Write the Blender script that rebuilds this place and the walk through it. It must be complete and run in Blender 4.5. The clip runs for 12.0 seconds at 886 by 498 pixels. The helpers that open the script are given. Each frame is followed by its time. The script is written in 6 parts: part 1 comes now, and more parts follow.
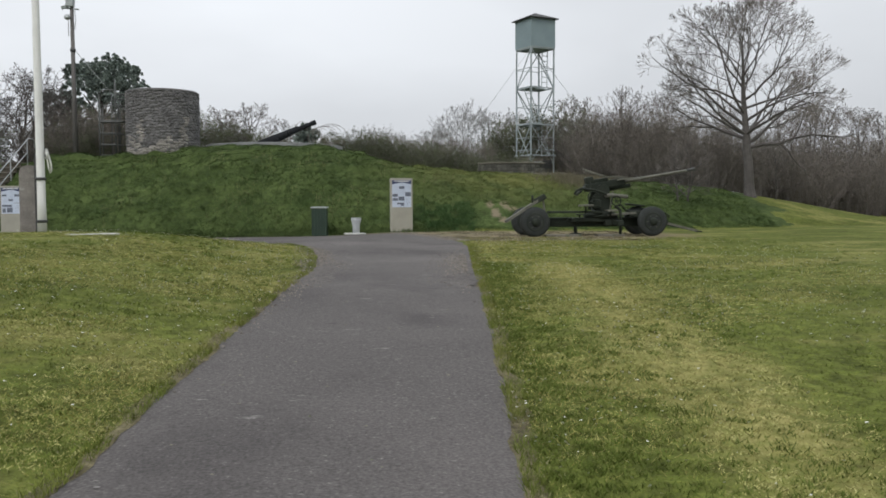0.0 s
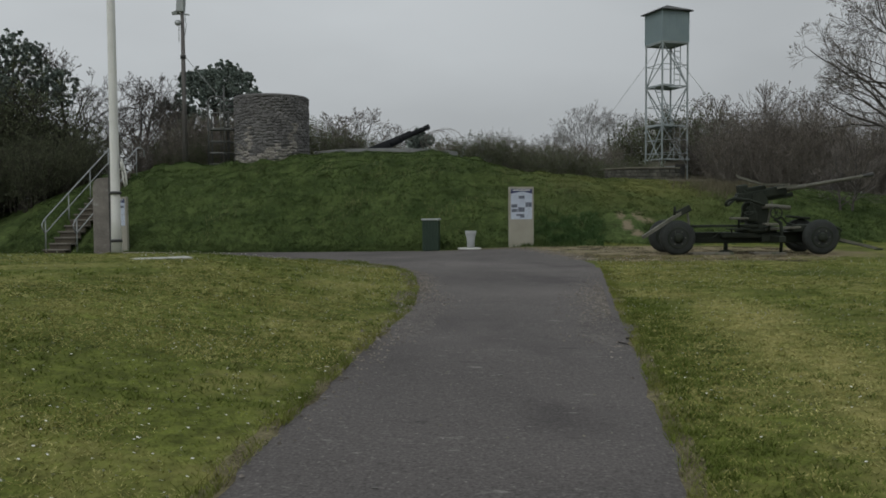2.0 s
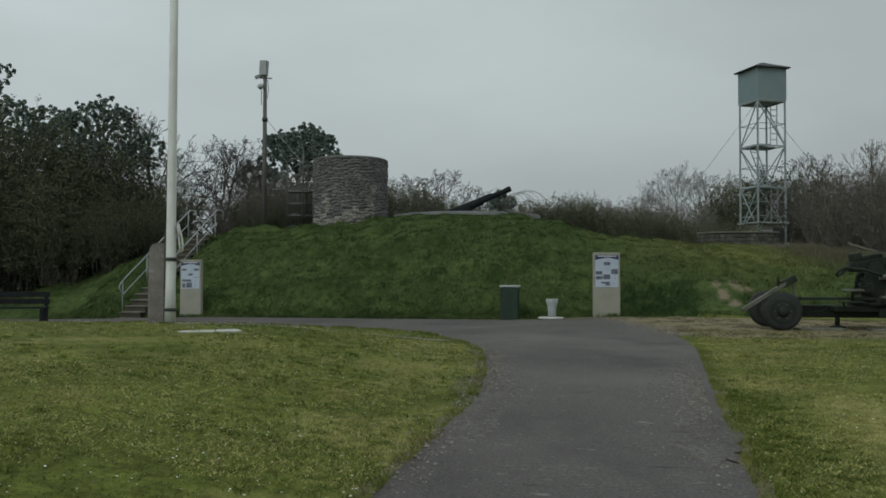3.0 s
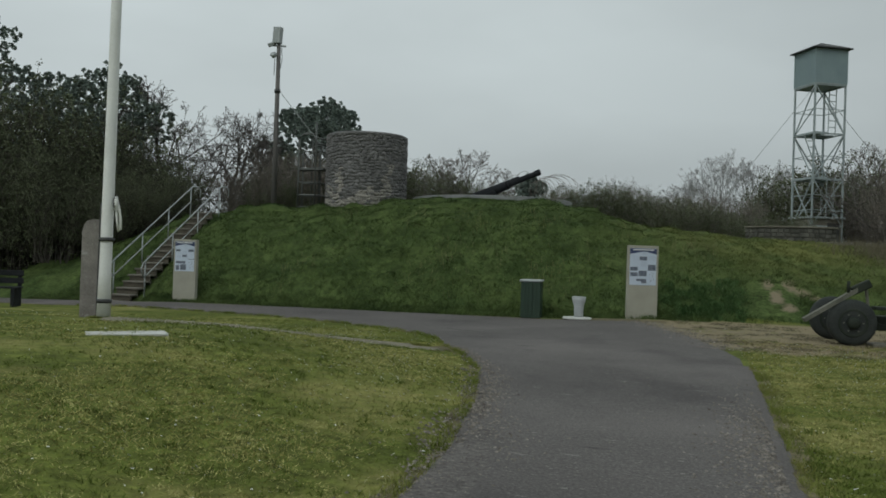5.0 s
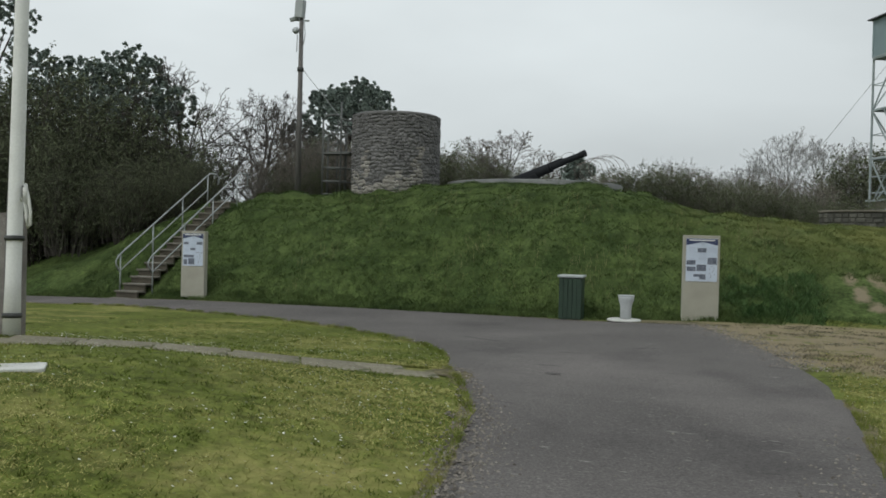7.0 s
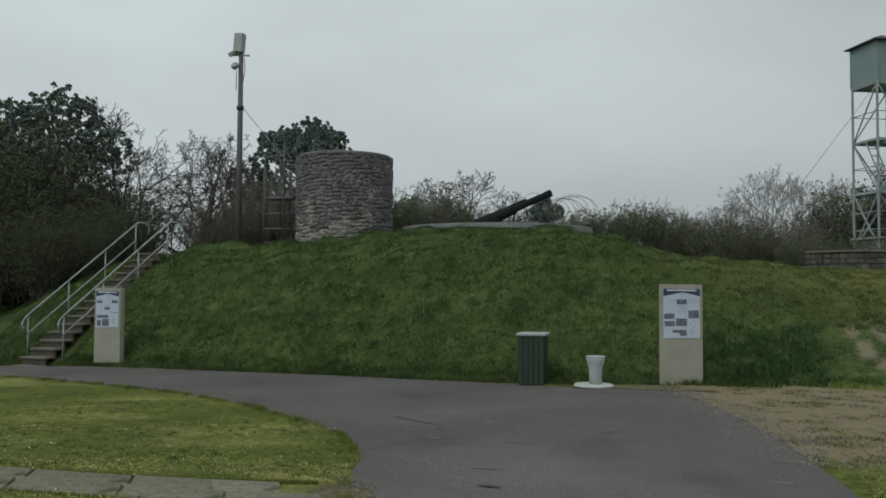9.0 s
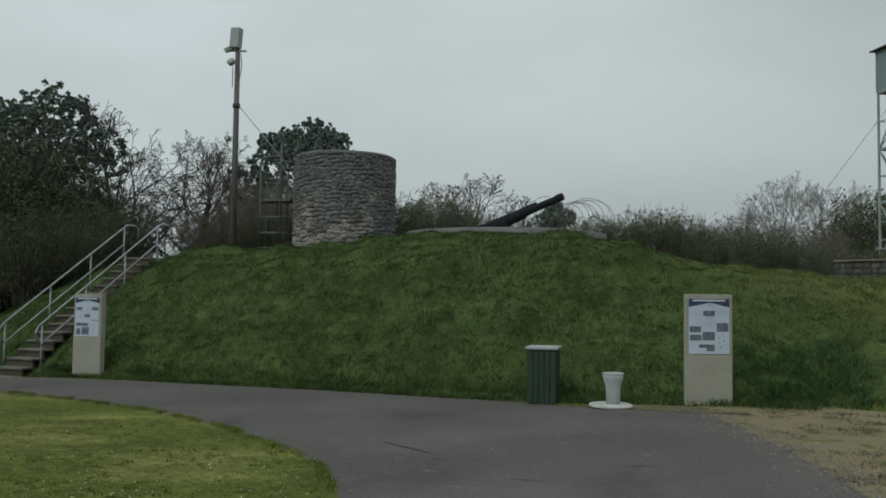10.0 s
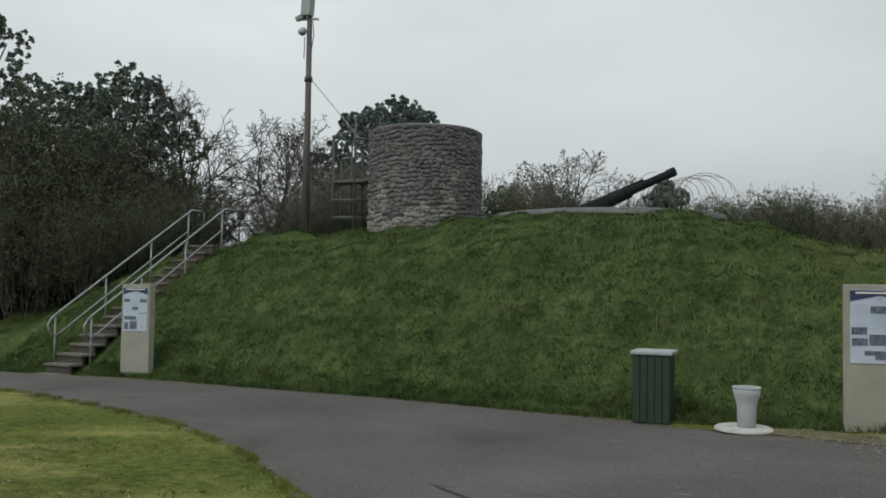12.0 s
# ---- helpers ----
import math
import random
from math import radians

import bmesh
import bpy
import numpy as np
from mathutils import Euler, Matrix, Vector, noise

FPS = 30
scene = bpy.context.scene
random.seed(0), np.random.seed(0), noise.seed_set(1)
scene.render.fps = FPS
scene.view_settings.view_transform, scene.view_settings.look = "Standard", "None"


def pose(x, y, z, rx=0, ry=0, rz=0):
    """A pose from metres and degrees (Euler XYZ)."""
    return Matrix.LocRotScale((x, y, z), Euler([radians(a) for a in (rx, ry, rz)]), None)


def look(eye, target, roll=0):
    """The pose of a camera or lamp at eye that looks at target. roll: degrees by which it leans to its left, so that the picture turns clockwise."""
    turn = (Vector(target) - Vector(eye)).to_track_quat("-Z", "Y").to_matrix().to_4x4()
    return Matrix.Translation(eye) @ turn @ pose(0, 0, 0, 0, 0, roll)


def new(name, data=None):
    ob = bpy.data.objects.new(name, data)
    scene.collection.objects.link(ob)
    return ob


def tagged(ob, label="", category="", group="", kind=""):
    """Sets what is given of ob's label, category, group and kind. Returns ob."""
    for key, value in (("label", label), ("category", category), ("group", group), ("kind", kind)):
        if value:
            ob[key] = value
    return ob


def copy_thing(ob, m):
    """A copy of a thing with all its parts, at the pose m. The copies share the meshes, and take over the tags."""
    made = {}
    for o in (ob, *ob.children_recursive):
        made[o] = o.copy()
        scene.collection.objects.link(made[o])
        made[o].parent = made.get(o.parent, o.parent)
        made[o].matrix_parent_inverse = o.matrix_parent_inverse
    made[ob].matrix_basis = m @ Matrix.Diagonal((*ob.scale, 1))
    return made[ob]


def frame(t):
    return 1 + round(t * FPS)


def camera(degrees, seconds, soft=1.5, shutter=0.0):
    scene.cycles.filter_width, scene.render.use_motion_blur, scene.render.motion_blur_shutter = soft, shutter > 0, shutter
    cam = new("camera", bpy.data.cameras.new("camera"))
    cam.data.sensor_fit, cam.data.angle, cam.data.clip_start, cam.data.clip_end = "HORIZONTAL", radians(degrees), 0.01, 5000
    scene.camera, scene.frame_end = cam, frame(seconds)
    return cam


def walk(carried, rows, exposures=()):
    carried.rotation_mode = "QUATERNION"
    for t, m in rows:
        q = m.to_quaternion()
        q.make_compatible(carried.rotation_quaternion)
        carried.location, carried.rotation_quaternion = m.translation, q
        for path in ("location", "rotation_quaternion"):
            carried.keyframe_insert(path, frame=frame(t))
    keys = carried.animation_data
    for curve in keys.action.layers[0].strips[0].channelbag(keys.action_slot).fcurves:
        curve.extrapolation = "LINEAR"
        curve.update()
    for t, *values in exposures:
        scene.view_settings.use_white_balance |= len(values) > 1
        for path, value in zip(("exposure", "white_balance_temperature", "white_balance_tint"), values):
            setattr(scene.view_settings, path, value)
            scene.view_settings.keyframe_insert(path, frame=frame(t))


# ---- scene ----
cam = camera(55.2, 12.0, soft=1.7)
METRES, EYE, TILT, LEAN, TURN = 16.0, 1.5, 0.0, 0.0, 0.0
ROWS = [
    (0.0, 0.0, 0.0, 0.0, -0.01, -3.14, 0.25),
    (0.5, -0.0048, 0.0403, 0.003, 0.37, -4.08, 0.06),
    (1.0, -0.0073, 0.081, 0.0074, 1.3, -4.02, 0.12),
    (1.5, -0.0131, 0.1256, 0.01, 3.68, -3.7, 0.05),
    (2.0, -0.0109, 0.1687, 0.0116, 7.96, -2.76, 0.4),
    (2.5, -0.011, 0.2086, 0.0169, 13.02, -0.04, 0.14),
    (3.0, -0.0117, 0.2485, 0.0202, 13.73, 1.37, -0.1),
    (3.2, -0.0122, 0.2648, 0.021, 13.99, 2.04, 0.08),
    (4.8, -0.0172, 0.3979, 0.0257, 15.37, 0.25, -2.01),
    (5.0, -0.0177, 0.4144, 0.0264, 16.18, 0.37, -1.85),
    (5.5, -0.0186, 0.4552, 0.0286, 16.54, 0.25, -1.9),
    (6.0, -0.0192, 0.4963, 0.0315, 18.03, -0.24, -1.51),
    (6.5, -0.0218, 0.5374, 0.0346, 19.36, -0.79, -1.49),
    (6.7, -0.0228, 0.5539, 0.0354, 19.61, -0.74, -1.48),
    (8.3, -0.0287, 0.6839, 0.041, 21.73, -0.41, -0.95),
    (8.5, -0.03, 0.6995, 0.0432, 21.33, 0.49, -0.49),
    (9.0, -0.0346, 0.7385, 0.0481, 18.55, 2.34, -0.36),
    (9.5, -0.0421, 0.7803, 0.0474, 18.39, 3.24, -0.31),
    (10.0, -0.0553, 0.8223, 0.047, 19.15, 2.94, -0.75),
    (10.5, -0.065, 0.8645, 0.0467, 19.85, 2.9, -0.57),
    (11.0, -0.0754, 0.9052, 0.0463, 23.86, 2.75, -0.48),
    (11.5, -0.0844, 0.9488, 0.0447, 24.62, 2.61, -0.41),
    (12.0, -0.0938, 0.9884, 0.0456, 26.17, 2.29, -0.79),
]
walk(cam, [(t, pose(0, 0, EYE, TILT, LEAN, TURN) @ pose(METRES * x, METRES * y, METRES * z, 90 + pitch, roll, yaw)) for t, x, y, z, yaw, pitch, roll in ROWS],
     [(0.0, 0.28, 6500, 11), (0.5, 0.46, 6500, 12), (1.0, -0.24, 6500, 12), (2.0, -0.5, 6500, 8), (2.5, -0.36, 6450, 5), (3.0, -0.52, 6350, 0), (5.5, -0.3, 6400, 2), (6.5, 0.05, 6500, 5), (8.5, -0.3, 6400, 3), (10.5, -0.42, 6350, -1), (11.0, -0.15, 6450, 4), (12.0, -0.12, 6500, 4)])

# ---- sky and sun ----
world = bpy.data.worlds.new("overcast")
scene.world = world
world.use_nodes = True
wn, wl = world.node_tree.nodes, world.node_tree.links
sky = wn.new("ShaderNodeTexSky")
sky.sky_type, sky.sun_disc = "NISHITA", False
sky.sun_elevation, sky.sun_rotation = radians(48), radians(200)
sky.air_density, sky.dust_density, sky.ozone_density = 1.0, 6.0, 1.0
grey = wn.new("ShaderNodeHueSaturation")
grey.inputs["Saturation"].default_value = 0.12
wl.new(sky.outputs[0], grey.inputs["Color"])
wcoord = wn.new("ShaderNodeTexCoord")
wmap = wn.new("ShaderNodeMapping")
wmap.inputs["Scale"].default_value = (1.2, 1.2, 3.0)
wl.new(wcoord.outputs["Generated"], wmap.inputs["Vector"])
cloud = wn.new("ShaderNodeTexNoise")
cloud.inputs["Scale"].default_value, cloud.inputs["Detail"].default_value, cloud.inputs["Roughness"].default_value = 1.3, 5.0, 0.45
wl.new(wmap.outputs[0], cloud.inputs["Vector"])
cramp = wn.new("ShaderNodeMapRange")
cramp.inputs["From Min"].default_value, cramp.inputs["From Max"].default_value = 0.3, 0.7
cramp.inputs["To Min"].default_value, cramp.inputs["To Max"].default_value = 0.80, 1.16
wl.new(cloud.outputs["Fac"], cramp.inputs["Value"])
sep = wn.new("ShaderNodeSeparateXYZ")
wl.new(wcoord.outputs["Generated"], sep.inputs[0])
lift = wn.new("ShaderNodeMapRange")
lift.inputs["From Min"].default_value, lift.inputs["From Max"].default_value = 0.0, 1.0
lift.inputs["To Min"].default_value, lift.inputs["To Max"].default_value = 0.85, 1.45
wl.new(sep.outputs["Z"], lift.inputs["Value"])
mul = wn.new("ShaderNodeMath")
mul.operation = "MULTIPLY"
wl.new(cramp.outputs[0], mul.inputs[0])
wl.new(lift.outputs[0], mul.inputs[1])
veil = wn.new("ShaderNodeMix")
veil.data_type = "RGBA"
veil.inputs["Factor"].default_value = 0.8
veil.inputs["B"].default_value = (7.5, 7.9, 8.3, 1)
wl.new(grey.outputs[0], veil.inputs["A"])
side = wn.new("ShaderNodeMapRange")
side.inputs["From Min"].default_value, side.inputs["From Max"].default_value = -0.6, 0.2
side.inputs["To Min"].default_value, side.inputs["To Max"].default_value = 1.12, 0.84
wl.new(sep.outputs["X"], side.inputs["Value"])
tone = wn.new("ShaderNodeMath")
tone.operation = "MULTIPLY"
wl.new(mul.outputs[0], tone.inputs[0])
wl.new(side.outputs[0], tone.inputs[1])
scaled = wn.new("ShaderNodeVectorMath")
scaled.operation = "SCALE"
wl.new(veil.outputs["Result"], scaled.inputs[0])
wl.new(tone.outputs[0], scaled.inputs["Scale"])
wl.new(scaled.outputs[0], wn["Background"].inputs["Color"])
wn["Background"].inputs["Strength"].default_value = 0.1

sun = new("sun", bpy.data.lights.new("sun", "SUN"))
sun.data.energy, sun.data.angle, sun.data.color = 0.5, radians(30), (1.0, 0.96, 0.9)
sun.matrix_world = look((-20, -40, 60), (0, 20, 0))

# ---- materials ----
def material(name, dark, light, rough=0.8, scale=8.0, fine=60.0, bump=0.3, metal=0.0, island=0.0, per_object=0.0, spots=None, stretch=(1, 1, 1), grit=None, gloss=0.5):
    """A surface of two colours blended by coarse and fine noise, with fine relief."""
    m = bpy.data.materials.new(name)
    m.use_nodes = True
    n, l = m.node_tree.nodes, m.node_tree.links
    bsdf = n["Principled BSDF"]
    bsdf.inputs["Roughness"].default_value, bsdf.inputs["Metallic"].default_value = rough, metal
    co = n.new("ShaderNodeTexCoord")
    mp = n.new("ShaderNodeMapping")
    mp.inputs["Scale"].default_value = stretch
    l.new(co.outputs["Object"], mp.inputs["Vector"])
    a, b = n.new("ShaderNodeTexNoise"), n.new("ShaderNodeTexNoise")
    a.inputs["Scale"].default_value, a.inputs["Detail"].default_value = scale, 4
    b.inputs["Scale"].default_value, b.inputs["Detail"].default_value = fine, 3
    l.new(mp.outputs[0], a.inputs["Vector"])
    l.new(mp.outputs[0], b.inputs["Vector"])
    mixv = n.new("ShaderNodeMath")
    mixv.operation = "MULTIPLY_ADD"
    mixv.inputs[1].default_value = 0.45
    l.new(b.outputs["Fac"], mixv.inputs[0])
    half = n.new("ShaderNodeMath")
    half.operation = "MULTIPLY"
    half.inputs[1].default_value = 0.55
    l.new(a.outputs["Fac"], half.inputs[0])
    l.new(half.outputs[0], mixv.inputs[2])
    ramp = n.new("ShaderNodeMapRange")
    ramp.inputs["From Min"].default_value, ramp.inputs["From Max"].default_value = 0.36, 0.64
    l.new(mixv.outputs[0], ramp.inputs["Value"])
    col = n.new("ShaderNodeMix")
    col.data_type = "RGBA"
    col.inputs["A"].default_value, col.inputs["B"].default_value = (*dark, 1), (*light, 1)
    l.new(ramp.outputs[0], col.inputs["Factor"])
    out = col.outputs["Result"]
    if spots:
        colour, size, cut = spots
        v = n.new("ShaderNodeTexNoise")
        v.inputs["Scale"].default_value, v.inputs["Detail"].default_value = size, 5
        l.new(co.outputs["Object"], v.inputs["Vector"])
        vr = n.new("ShaderNodeMapRange")
        vr.inputs["From Min"].default_value, vr.inputs["From Max"].default_value = cut, cut + 0.1
        l.new(v.outputs["Fac"], vr.inputs["Value"])
        mx = n.new("ShaderNodeMix")
        mx.data_type = "RGBA"
        mx.inputs["B"].default_value = (*colour, 1)
        l.new(vr.outputs[0], mx.inputs["Factor"])
        l.new(out, mx.inputs["A"])
        out = mx.outputs["Result"]
    if grit:
        size, low, high = grit
        gn = n.new("ShaderNodeTexNoise")
        gn.inputs["Scale"].default_value, gn.inputs["Detail"].default_value, gn.inputs["Roughness"].default_value = size, 6, 0.72
        l.new(co.outputs["Object"], gn.inputs["Vector"])
        gm = n.new("ShaderNodeMapRange")
        gm.inputs["From Min"].default_value, gm.inputs["From Max"].default_value = 0.3, 0.7
        gm.inputs["To Min"].default_value, gm.inputs["To Max"].default_value = low, high
        l.new(gn.outputs["Fac"], gm.inputs["Value"])
        gh = n.new("ShaderNodeHueSaturation")
        l.new(gm.outputs[0], gh.inputs["Value"])
        l.new(out, gh.inputs["Color"])
        out = gh.outputs[0]
    bsdf.inputs["Specular IOR Level"].default_value = gloss
    if island or per_object:
        src = n.new("ShaderNodeNewGeometry").outputs["Random Per Island"] if island else n.new("ShaderNodeObjectInfo").outputs["Random"]
        amount = island or per_object
        mr = n.new("ShaderNodeMapRange")
        mr.inputs["To Min"].default_value, mr.inputs["To Max"].default_value = 1 - amount, 1 + amount
        l.new(src, mr.inputs["Value"])
        hs = n.new("ShaderNodeHueSaturation")
        l.new(mr.outputs[0], hs.inputs["Value"])
        l.new(out, hs.inputs["Color"])
        out = hs.outputs[0]
    l.new(out, bsdf.inputs["Base Color"])
    if bump:
        bp = n.new("ShaderNodeBump")
        bp.inputs["Strength"].default_value, bp.inputs["Distance"].default_value = bump, 0.02
        l.new(mixv.outputs[0], bp.inputs["Height"])
        l.new(bp.outputs[0], bsdf.inputs["Normal"])
    return m


def lawn_colours(m):
    """Straw-coloured patches and a sandy worn corner over a grass material, all in world metres."""
    n, l = m.node_tree.nodes, m.node_tree.links
    bsdf = n["Principled BSDF"]
    base = bsdf.inputs["Base Color"].links[0].from_socket
    co = n.new("ShaderNodeTexCoord")
    xyz = n.new("ShaderNodeSeparateXYZ")
    l.new(co.outputs["Object"], xyz.inputs[0])

    def calc(op, a, b=None, c=None):
        k = n.new("ShaderNodeMath")
        k.operation = op
        for i, v in enumerate((a, b, c)):
            if v is None:
                continue
            if isinstance(v, (int, float)):
                k.inputs[i].default_value = v
            else:
                l.new(v, k.inputs[i])
        return k.outputs[0]

    def ramp(v, lo, hi):
        k = n.new("ShaderNodeMapRange")
        k.interpolation_type = "SMOOTHSTEP"
        k.inputs["From Min"].default_value, k.inputs["From Max"].default_value = lo, hi
        l.new(v, k.inputs["Value"])
        return k.outputs[0]

    def noise_at(scale, detail=4, stretch=(1, 1, 1)):
        mp = n.new("ShaderNodeMapping")
        mp.inputs["Scale"].default_value = stretch
        l.new(co.outputs["Object"], mp.inputs["Vector"])
        k = n.new("ShaderNodeTexNoise")
        k.inputs["Scale"].default_value, k.inputs["Detail"].default_value = scale, detail
        l.new(mp.outputs[0], k.inputs["Vector"])
        return k.outputs["Fac"]

    def over(under, colour, fac):
        k = n.new("ShaderNodeMix")
        k.data_type = "RGBA"
        k.inputs["B"].default_value = (*colour, 1)
        l.new(under, k.inputs["A"])
        l.new(fac, k.inputs["Factor"])
        return k.outputs["Result"]

    X, Y = xyz.outputs["X"], xyz.outputs["Y"]
    # straw-coloured mown patches, stronger along a worn strip beside the path
    patch = ramp(noise_at(0.6, 6, (1, 1.6, 1)), 0.48, 0.66)
    strip = calc("SUBTRACT", 1.0, ramp(calc("ABSOLUTE", calc("SUBTRACT", X, calc("MULTIPLY_ADD", noise_at(0.35, 2), 1.2, 1.25))), 0.1, 0.75))
    strip = calc("MULTIPLY", strip, calc("MULTIPLY", ramp(Y, -2.0, 4.0), calc("SUBTRACT", 1.0, ramp(Y, 12.0, 15.0))))
    grain = ramp(noise_at(9.0, 5), 0.35, 0.65)
    straw = calc("MULTIPLY", calc("MAXIMUM", calc("MULTIPLY", patch, 0.75), calc("MULTIPLY", strip, 1.05)), calc("MULTIPLY", calc("MULTIPLY_ADD", grain, 0.6, 0.4), calc("MULTIPLY_ADD", ramp(noise_at(2.2, 6), 0.36, 0.6), 0.5, 0.5)))
    c = over(base, (0.285, 0.262, 0.095), straw)
    # sandy corner beside the gun
    ex = calc("POWER", calc("DIVIDE", calc("SUBTRACT", X, 1.7), 5.0), 2.0)
    ey = calc("POWER", calc("DIVIDE", calc("SUBTRACT", Y, 23.95), 3.1), 2.0)
    sand = calc("SUBTRACT", calc("MULTIPLY_ADD", noise_at(0.9, 6), 1.6, 0.55), calc("ADD", ex, ey))
    c = over(c, (0.215, 0.178, 0.112), calc("MULTIPLY", ramp(sand, -0.05, 0.5), ramp(noise_at(3.0, 9), 0.28, 0.46)))
    l.new(c, bsdf.inputs["Base Color"])
    return m


GRASS = lawn_colours(material("grass_ground", (0.064, 0.080, 0.016), (0.126, 0.146, 0.033), 0.95, 0.9, 30.0, 0.8, grit=(8.0, 0.4, 1.6), gloss=0.1))
MOUND = material("mound_turf", (0.028, 0.046, 0.014), (0.082, 0.112, 0.036), 0.95, 0.9, 14.0, 1.0, grit=(4.0, 0.5, 1.45), gloss=0.1)
ASPHALT = material("asphalt", (0.080, 0.073, 0.070), (0.118, 0.108, 0.103), 0.9, 0.5, 55.0, 0.5, spots=((0.165, 0.152, 0.145), 34.0, 0.64), grit=(34.0, 0.72, 1.28), gloss=0.25)
CREAM = material("cream_render", (0.295, 0.285, 0.235), (0.375, 0.362, 0.305), 0.85, 2.5, 60.0, 0.15)
WHITE = material("white_paint", (0.66, 0.66, 0.64), (0.78, 0.78, 0.76), 0.5, 3.0, 50.0, 0.1)
PLASTIC = material("white_plastic", (0.40, 0.42, 0.43), (0.50, 0.52, 0.53), 0.5, 3.0, 50.0, 0.05)
OLD_WHITE = material("weathered_white_paint", (0.36, 0.36, 0.34), (0.55, 0.55, 0.52), 0.8, 4.0, 50.0, 0.3)
GREEN_BIN = material("dark_green_plastic", (0.012, 0.030, 0.018), (0.022, 0.048, 0.028), 0.55, 4.0, 60.0, 0.1)
LID = material("grey_lid", (0.30, 0.325, 0.33), (0.40, 0.425, 0.43), 0.5, 4.0, 60.0, 0.1)
NAVY = material("navy_print", (0.028, 0.040, 0.105), (0.040, 0.055, 0.130), 0.4, 5.0, 60.0, 0.0)
PAPER = material("poster_white", (0.47, 0.53, 0.63), (0.55, 0.61, 0.71), 0.4, 5.0, 60.0, 0.0)
PRINT = material("grey_print", (0.045, 0.055, 0.085), (0.20, 0.22, 0.27), 0.5, 18.0, 60.0, 0.0)
PALE_PRINT = material("pale_print", (0.38, 0.43, 0.53), (0.46, 0.51, 0.61), 0.5, 25.0, 80.0, 0.0)
STEEL = material("galvanised_steel", (0.26, 0.28, 0.28), (0.40, 0.42, 0.42), 0.5, 5.0, 60.0, 0.1, 0.5)
DARK_STEEL = material("dark_steel", (0.035, 0.037, 0.038), (0.075, 0.075, 0.072), 0.6, 5.0, 60.0, 0.15, 0.3)
OLIVE = material("olive_army_paint", (0.014, 0.019, 0.014), (0.034, 0.040, 0.030), 0.7, 3.0, 40.0, 0.2, gloss=0.2)
# Paler copy of OLIVE for top-lit gun parts; their light is in the colour.
OLIVE_LIT = material("lit_olive_paint", (0.085, 0.086, 0.070), (0.175, 0.172, 0.145), 0.7, 3.0, 40.0, 0.2, gloss=0.2)
RUBBER = material("old_rubber", (0.022, 0.026, 0.025), (0.046, 0.050, 0.047), 0.85, 5.0, 60.0, 0.3, gloss=0.2)
# Tower colours paler and bluer than the paint; distance haze is mixed into them.
TOWER_PAINT = material("hazed_grey_green_cladding", (0.21, 0.272, 0.288), (0.25, 0.318, 0.332), 0.6, 1.5, 30.0, 0.1)
TOWER_STEEL = material("hazed_grey_green_steel", (0.25, 0.29, 0.295), (0.35, 0.39, 0.395), 0.55, 3.0, 40.0, 0.1)
GRANITE = material("granite", (0.14, 0.125, 0.115), (0.27, 0.25, 0.23), 0.9, 5.0, 60.0, 0.5, spots=((0.33, 0.32, 0.30), 9.0, 0.62))
STONE = material("weathered_stone", (0.105, 0.102, 0.102), (0.190, 0.184, 0.181), 0.95, 1.1, 30.0, 0.5, per_object=0.2)
MORTAR = material("dark_mortar", (0.095, 0.092, 0.090), (0.165, 0.16, 0.157), 0.95, 2.0, 40.0, 0.6)
POLE_WOOD = material("weathered_pole_wood", (0.088, 0.082, 0.078), (0.165, 0.156, 0.150), 0.85, 3.0, 30.0, 0.3, stretch=(6, 6, 0.4))
TREAD = material("worn_step_tread", (0.11, 0.10, 0.084), (0.19, 0.175, 0.147), 0.9, 3.0, 40.0, 0.4)
RISER = material("dark_step_riser", (0.055, 0.048, 0.036), (0.10, 0.088, 0.066), 0.9, 3.0, 40.0, 0.4)
BARK = material("grey_brown_bark", (0.062, 0.056, 0.052), (0.115, 0.105, 0.098), 0.95, 4.0, 40.0, 0.4)
# Darkened brushwood for the tall bushes; the shade inside them is painted in.
SHADE_WOOD = material("shade_dark_wood", (0.040, 0.036, 0.032), (0.085, 0.076, 0.068), 0.95, 3.0, 30.0, 0.0, island=0.3, gloss=0.1)
TWIG = material("bare_twigs", (0.125, 0.110, 0.098), (0.200, 0.180, 0.162), 0.95, 3.0, 30.0, 0.0, island=0.3)
BUDS = material("brown_buds", (0.125, 0.110, 0.088), (0.215, 0.190, 0.155), 0.95, 3.0, 30.0, 0.0, island=0.4, gloss=0.1)
# Needle green lightened; the haze over the pines is put into the colour.
PINE = material("hazed_pine_needles", (0.145, 0.180, 0.160), (0.255, 0.300, 0.265), 0.9, 2.0, 20.0, 0.0, island=0.35, gloss=0.2)
EVERGREEN = material("dark_evergreen_leaves", (0.062, 0.077, 0.042), (0.152, 0.168, 0.100), 0.85, 1.0, 20.0, 0.0, island=0.45, gloss=0.2)
BLADE = lawn_colours(material("grass_blade", (0.090, 0.118, 0.021), (0.172, 0.202, 0.044), 0.8, 0.9, 6.0, 0.0, island=0.2, grit=(8.0, 0.5, 1.5), gloss=0.15))
LONG_BLADE = material("long_grass_blade", (0.038, 0.066, 0.019), (0.106, 0.147, 0.048), 0.8, 0.8, 3.0, 0.0, island=0.4, grit=(3.5, 0.6, 1.4), gloss=0.15)
ROPE = material("white_rope", (0.55, 0.55, 0.52), (0.66, 0.66, 0.62), 0.8, 20.0, 90.0, 0.3)
